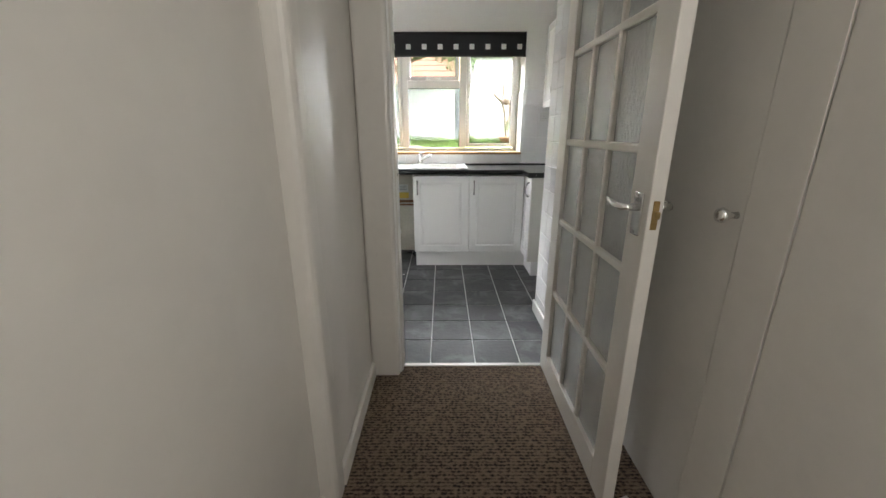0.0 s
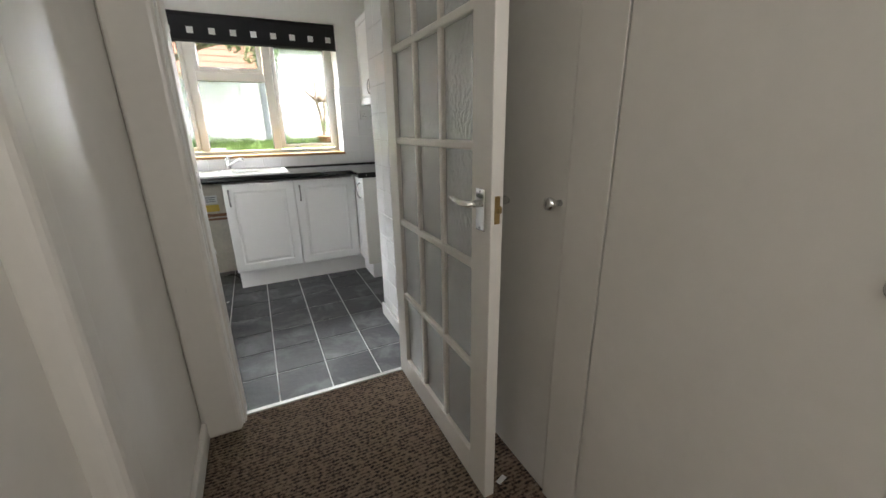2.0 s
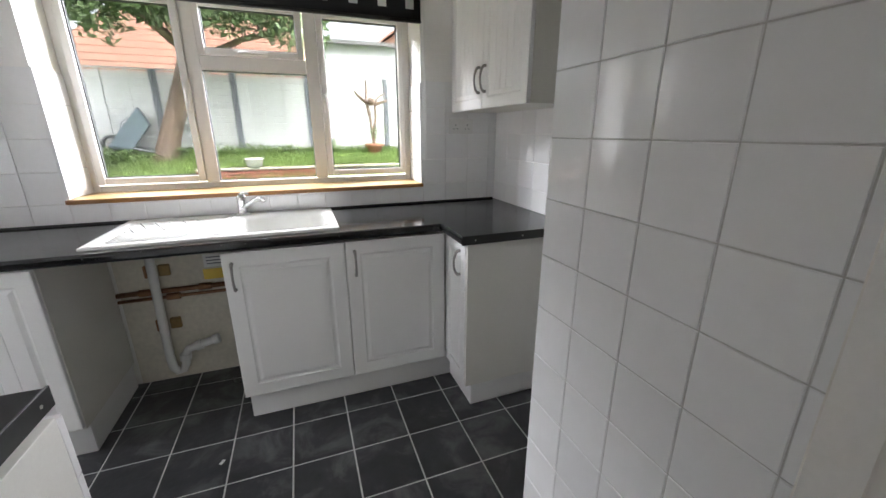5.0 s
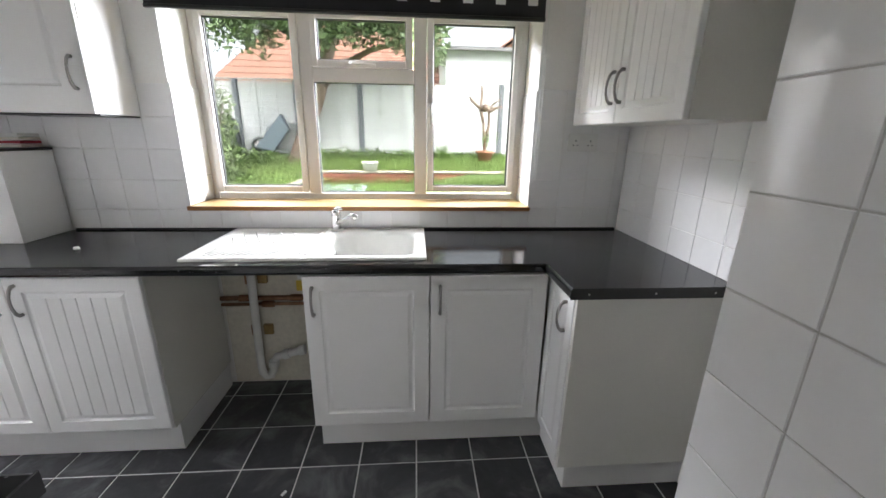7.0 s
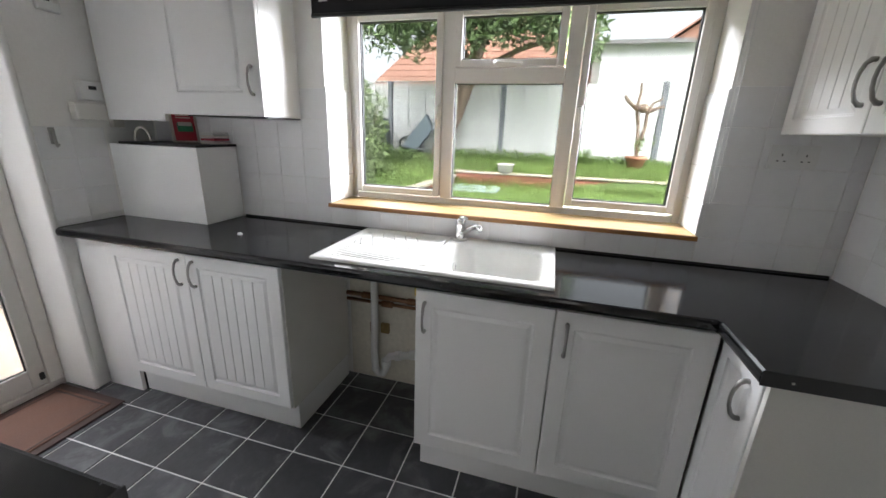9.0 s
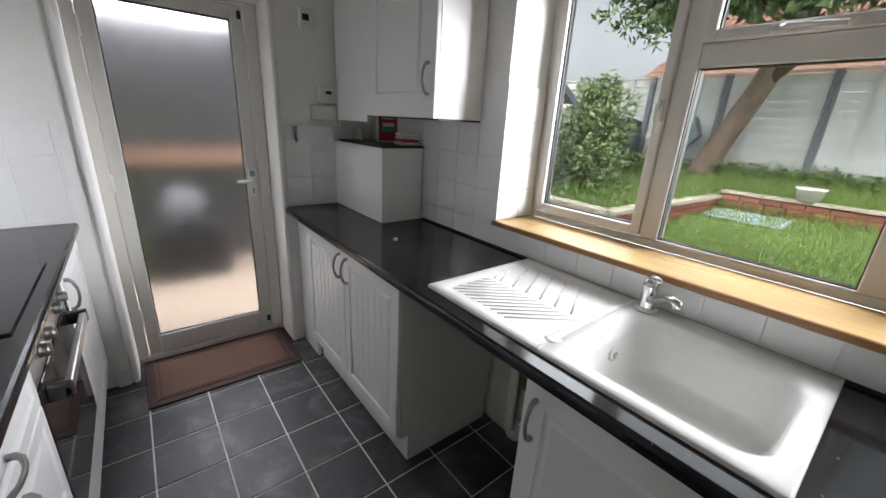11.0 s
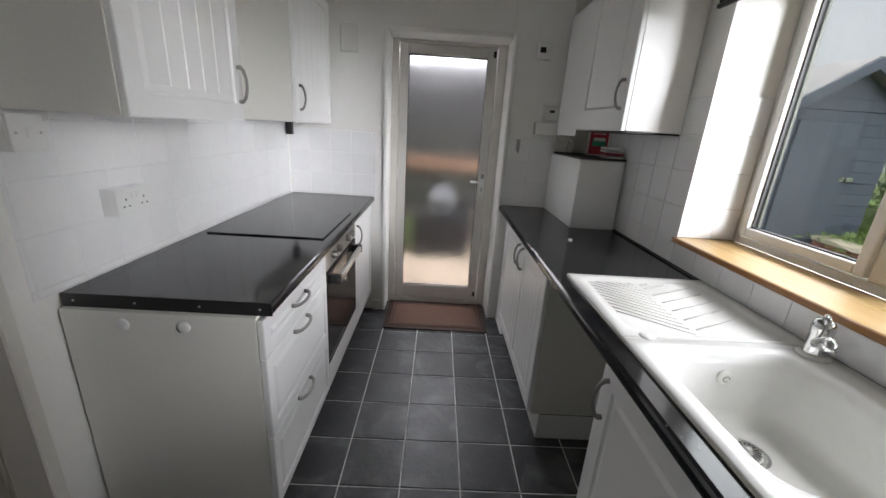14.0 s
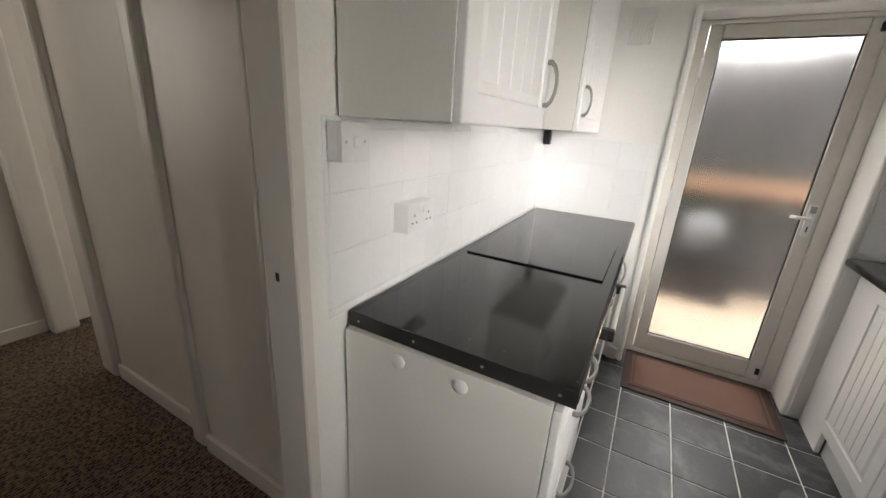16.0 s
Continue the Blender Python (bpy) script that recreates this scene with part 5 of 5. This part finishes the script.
    for pts in ([(0, 0, 0.16), (-0.02, 0, 0.4), (-0.06, 0, 0.75), (-0.10, 0, 0.98), (-0.25, 0, 1.12)], [(-0.02, 0, 0.4), (0.06, 0, 0.7), (0.05, 0.02, 0.95), (0.12, 0, 1.1), (0.26, 0, 1.18)], [(-0.06, 0, 0.75), (-0.12, 0.02, 1.0), (-0.1, 0, 1.3), (-0.12, 0, 1.42)], [(0.05, 0, 0.95), (0.2, 0.02, 1.02), (0.3, 0, 1.05)], [(-0.1, 0, 0.98), (-0.3, 0, 1.15), (-0.34, 0, 1.22)]):
        sweep(bm, pts, [0.035, 0.03, 0.026, 0.022, 0.016][:len(pts)], 7)
    part("stem", bm, bark_brown, p, "", True)
    bm = bmesh.new()
    bmesh.ops.create_icosphere(bm, subdivisions=2, radius=0.08, matrix=Matrix.Translation((-0.02, -0.03, 1.02)))
    for v in bm.verts:
        v.co += Vector((1, 1, 1)) * 0.02 * noise.noise(v.co * 12)
    part("burr", bm, bark_brown, p, "knotted swelling", True)
    leaves("foliage", [(0.0, 0, 0.42, 0.1, 0.1, 0.14), (0.25, 0, 0.5, 0.05, 0.05, 0.1)], 130, 0.03, shrub_green, p, 9)
    leaves_ob = thing("spiky_plant", "low spiky green plant by the fence", "plant", m=pose(1.05, 10.35, 0.9))
    g2 = random.Random(4)
    bm = bmesh.new()
    for k in range(40):
        a, e = g2.uniform(0, 6.28), g2.uniform(0.25, 1.3)
        d = Vector((math.cos(a) * math.cos(e), math.sin(a) * math.cos(e), math.sin(e)))
        sweep(bm, [(0, 0, 0.05), d * 0.2 + Vector((0, 0, 0.05)), d * 0.36 + Vector((0, 0, 0.03))], [0.010, 0.008, 0.002], 4)
    part("leaf_spikes", bm, weed_green, leaves_ob)

    # bucket
    b = thing("bucket", "small white plastic tub standing on the coping", "bucket", m=pose(-0.28, 9.66, 0.742))
    bm = bmesh.new()
    lathe(bm, [(0.115, 0), (0.145, 0.13), (0.155, 0.135), (0.155, 0.155), (0.142, 0.155), (0.11, 0.01)], 20)
    part("tub", bm, pale_card, b, "", True)
    # wheelbarrow tipped against the fence
    w = thing("wheelbarrow", "grey wheelbarrow tipped up against the fence", "wheelbarrow", m=pose(-2.15, 10.42, 0.93))
    bm = bmesh.new()
    loft(bm, [round_rect(-0.28, 0.28, -0.2, 0.2, 0.06, 0), round_rect(-0.40, 0.42, -0.3, 0.3, 0.08, 0.26), round_rect(-0.38, 0.40, -0.28, 0.28, 0.08, 0.26), round_rect(-0.26, 0.26, -0.18, 0.18, 0.06, 0.02)], True, True)
    tray = part("tray", bm, barrow_grey, w)
    tray.matrix_basis = pose(0.08, 0, 0.30, 0, -52, 12)
    bm = bmesh.new()
    for y in (-0.2, 0.2):
        sweep(bm, [(-0.30, y, 0.2), (0.05, y, 0.12), (0.35, y, 0.05)], 0.014, 8)
        sweep(bm, [(-0.25, y * 0.5, 0.22), (-0.12, y * 0.6, 0.55), (-0.03, y * 0.6, 0.62), (0.1, y * 0.6, 0.45)], 0.013, 8)
    part("tube_frame", bm, post_grey, w, "", True)
    wheel = new("wheel")
    wheel.parent = w
    wheel.matrix_basis = pose(-0.33, -0.05, 0.21, 90, 0, 15)
    bm = bmesh.new()
    sweep(bm, [(0.12 * math.cos(a), 0.12 * math.sin(a), 0) for a in np.linspace(0, 2 * math.pi, 25)], 0.028, 8)
    part("tyre", bm, black_part, wheel, "", True)
    bm = bmesh.new()
    lathe(bm, [(0.03, -0.03), (0.03, 0.03)], 10)
    for k in range(5):
        a = k * 2 * math.pi / 5
        sweep(bm, [(0, 0, 0), (0.11 * math.cos(a), 0.11 * math.sin(a), 0)], 0.01, 6)
    part("rim", bm, rust_rail, wheel)
    # bin
    b = thing("garden_bin", "dark grey ribbed garden bin by the fence", "bin", m=pose(-3.05, 10.2, 0.86))
    bm = bmesh.new()
    lathe(bm, [(0.25, 0), (0.29, 0.3), (0.27, 0.62), (0.24, 0.7)], 20)
    part("body", bm, bin_dark, b, "", True)
    bm = bmesh.new()
    lathe(bm, [(0.255, 0.70), (0.25, 0.75), (0.12, 0.80), (0.03, 0.81)], 20)
    part("lid", bm, bin_dark, b, "", True)

    # shed, gable end towards the house
    s = thing("shed", "slate-blue painted wooden garden shed with a pitched roof", "shed", m=pose(-2.45, 6.86, 0.0))
    hw = 0.50
    part("wall", boxed(-1.7, -0.02, -hw, hw, 0.2, 1.78), shed_blue, s)
    z, k = 0.35, 0
    while z < 1.76:
        part("board", boxed(-0.018, 0.006 - 0.004 * (k % 2), -hw, hw, z, z + 0.098, bevel=0.003), shed_blue, s)
        z += 0.10
        k += 1
    bm = bmesh.new()
    loft(bm, [[(x, -hw, 1.78), (x, hw, 1.78), (x, 0, 2.08)] for x in (-1.7, 0.0)], True, True)
    part("gable", bm, shed_blue, s)
    for sg in (-1, 1):
        bm = bmesh.new()
        loft(bm, [[(x, sg * (hw + 0.14), 1.72), (x, 0, 2.12), (x, 0, 2.16), (x, sg * (hw + 0.14), 1.76)] for x in (-1.8, 0.12)], True, True)
        bmesh.ops.recalc_face_normals(bm, faces=bm.faces)
        part("roof", bm, roof_grey, s, "grey felt roof slope")
        bm = bmesh.new()
        loft(bm, [[(x, sg * (hw + 0.15), 1.66), (x, 0, 2.06), (x, 0, 2.15), (x, sg * (hw + 0.15), 1.75)] for x in (0.121, 0.14)], True, True)
        bmesh.ops.recalc_face_normals(bm, faces=bm.faces)
        part("bargeboard", bm, shed_blue, s)
    door = part("door", boxed(0.008, 0.025, -0.40, 0.16, 0.3, 1.66, bevel=0.003), shed_blue, s)
    for y in (-0.26, -0.12, 0.02):
        part("door_joint", boxed(0.0245, 0.0258, y - 0.003, y + 0.003, 0.32, 1.64), post_grey, door)
    part("latch", boxed(0.026, 0.04, 0.10, 0.15, 1.16, 1.20, bevel=0.002), chrome, door)
    part("hasp", boxed(0.008, 0.02, 0.19, 0.25, 1.16, 1.20, bevel=0.002), chrome, s)

    # neighbouring houses
    def house(name, label, x0, x1, y0, y1, z0, z1, zr, roof, wallm, along_x=True, hip=0.0):
        h = thing(name, label, "house")
        part("wall", boxed(x0, x1, y0, y1, z0, z1), wallm, h)
        bm = bmesh.new()
        o = 0.25
        if along_x:
            ym = (y0 + y1) / 2
            for sg, ye in ((-1, y0 - o), (1, y1 + o)):
                loft(bm, [[(x, ye, z1 - 0.1), (x + h2, ym, zr), (x + h2, ym, zr + 0.08), (x, ye, z1 - 0.02)] for x, h2 in ((x0 - o, hip), (x1 + o, 0))], True, True)
            loft(bm, [[(x, y0, z1), (x, y1, z1), (x + h2, ym, zr - 0.1)] for x, h2 in ((x0, hip), (x1, 0))], True, True)
        else:
            xm = (x0 + x1) / 2
            for xe in (x0 - o, x1 + o):
                loft(bm, [[(xe, y, z1 - 0.1), (xm, y, zr), (xm, y, zr + 0.08), (xe, y, z1 - 0.02)] for y in (y0 - o, y1 + o)], True, True)
            loft(bm, [[(x0, y, z1), (x1, y, z1), (xm, y, zr - 0.1)] for y in (y0, y1)], True, True)
        bmesh.ops.recalc_face_normals(bm, faces=bm.faces)
        r = part("roof", bm, roof, h)
        return h
    hs = house("neighbour_house", "neighbouring house with a red tiled roof behind the fence", -5.3, 1.2, 15.5, 22, 0.9, 2.9, 6.2, roof_red, render_white, hip=2.2)
    for k in range(16):
        f = k / 16
        part("tile_course", boxed(-5.55 + 2.2 * f, 1.45, 15.25 + 3.5 * f, 15.55 + 3.5 * f, 2.88 + 3.4 * f, 2.925 + 3.4 * f, bevel=0.008), roof_red, hs)
    house("garage", "white rendered garage with a shallow roof beyond the fence", 1.3, 6.5, 12.6, 17, 0.9, 3.42, 3.65, roof_grey, render_white)
    house("far_house", "pale house with a red gabled roof beyond the garage", 3.9, 10.3, 19, 26, 0.9, 4.6, 7.0, roof_red, render_white, False)
    house("far_bungalow", "pale bungalow with a grey roof behind the shed", -19, -10.5, 13, 22, 0.3, 2.5, 4.4, roof_grey, render_white, False)

    # side passage seen through the frosted pane
    pv = tagged(link_mesh("pavement", boxed(-6.5, -2.05, 0.5, 5.3, -0.12, -0.03), paving), "sandy paved side passage", "pavement", kind="structure")
    f = thing("passage_fence", "dark stained board fence along the side passage", "fence")
    for k in range(22):
        y = 1.2 + 0.19 * k
        part("board", boxed(-3.72, -3.70 + 0.004 * (k % 2), y, y + 0.184, -0.03, 2.12, bevel=0.003), dark_boards, f)
    part("rail", boxed(-3.695, -3.62, 1.2, 5.3, 0.93, 1.06, bevel=0.006), rust_rail, f, "orange-brown timber rail")
    b = thing("white_tub", "round pale tub by the dark fence outside", "tub", m=pose(-3.42, 3.47, 0.35))
    bm = bmesh.new()
    lathe(bm, [(0.10, 0.10), (0.14, 0.18), (0.15, 0.28), (0.13, 0.36), (0.06, 0.40)], 20)
    part("tub", bm, post_grey, b, "", True)
    part("stand", boxed(-0.2, 0.2, -0.3, 0.3, -0.38, 0.10, bevel=0.01), dark_boards, b, "dark box below the tub")
    leaves_ob = thing("passage_plant", "green plant at the foot of the passage fence", "plant", m=pose(-3.4, 3.02, -0.03))
    leaves("foliage", [(0, 0, 0.22, 0.18, 0.2, 0.22)], 500, 0.04, shrub_green, leaves_ob, 12)


outside()


# ---- tiles of walls and floor ----
T = 0.1455
north = pose(0, NY, 0)
tile_field(wall_north, north, -1.70, 0.0, 0.90, 1.585, -0.575, 1.585 - 5 * T, T, 0.0018, 0.0028, tile_white, holes=((W0, W1, WZ0 - 0.004, WZ1), (-1.72, -1.14, 0.8, 1.29)))
tile_field(wall_north, north, 0.0, EX, 0.90, 1.600, 1.15, 1.600 - 5 * T, T, 0.0018, 0.0028, tile_white, holes=((W0, W1, WZ0 - 0.004, WZ1),))
for x, turn in ((W0, 90), (W1, -90)):
    m = pose(x, 0, 0, 0, 0, turn)
    u = (4.423, 4.667) if turn == 90 else (-4.667, -4.423)
    tile_field(wall_north, m, u[0], u[1], 1.022, 1.590, u[0] if turn == 90 else u[1] - 2 * T, 1.590 - 4 * T, T, 0.0018, 0.009, tile_white)
tile_field(wall_east, pose(EX, 0, 0, 0, 0, -90), -4.42, -3.0, 0.90, 1.436, -4.42, 1.600 - 5 * T, T, 0.0013, 0.0022, tile_white)
part("grout_bed", boxed(1.0222, 1.026, SY + 0.004, 2.974, 0.085, 2.34), grout, nib_wall, "grey grout")
tile_field(nib_wall, pose(1.026, 0, 0, 0, 0, -90), -2.975, -SY, 0.085, 2.34, -2.980, 1.3065 - 9 * T, T, 0.0024, 0.006, tile_white)
south = pose(0, SY, 0, 0, 0, 180)
tile_field(wall_south, south, -0.065, 1.76, 0.90, 1.384, -0.05, 1.36 - 4 * T, T, 0.0010, 0.0017, tile_white)
tile_field(wall_west, pose(WX, 0, 0, 0, 0, 90), SY + 0.008, 2.955, 0.90, 1.345, SY, 1.345 - 4 * T, T, 0.0010, 0.0017, tile_white)
tile_field(wall_west, pose(-1.715, 0, 0, 0, 0, 90), 3.868, 4.165, 0.90, 1.365, 3.868, 1.365 - 4 * T, T, 0.0012, 0.0020, tile_white)

P = 0.248
tile_field(floor, pose(0, 0, -0.0033, -90, 0, 0), -1.93, EX, 2.312, NY, 0.0505, 3.062, P, 0.0068, 0.003, slate_tile)
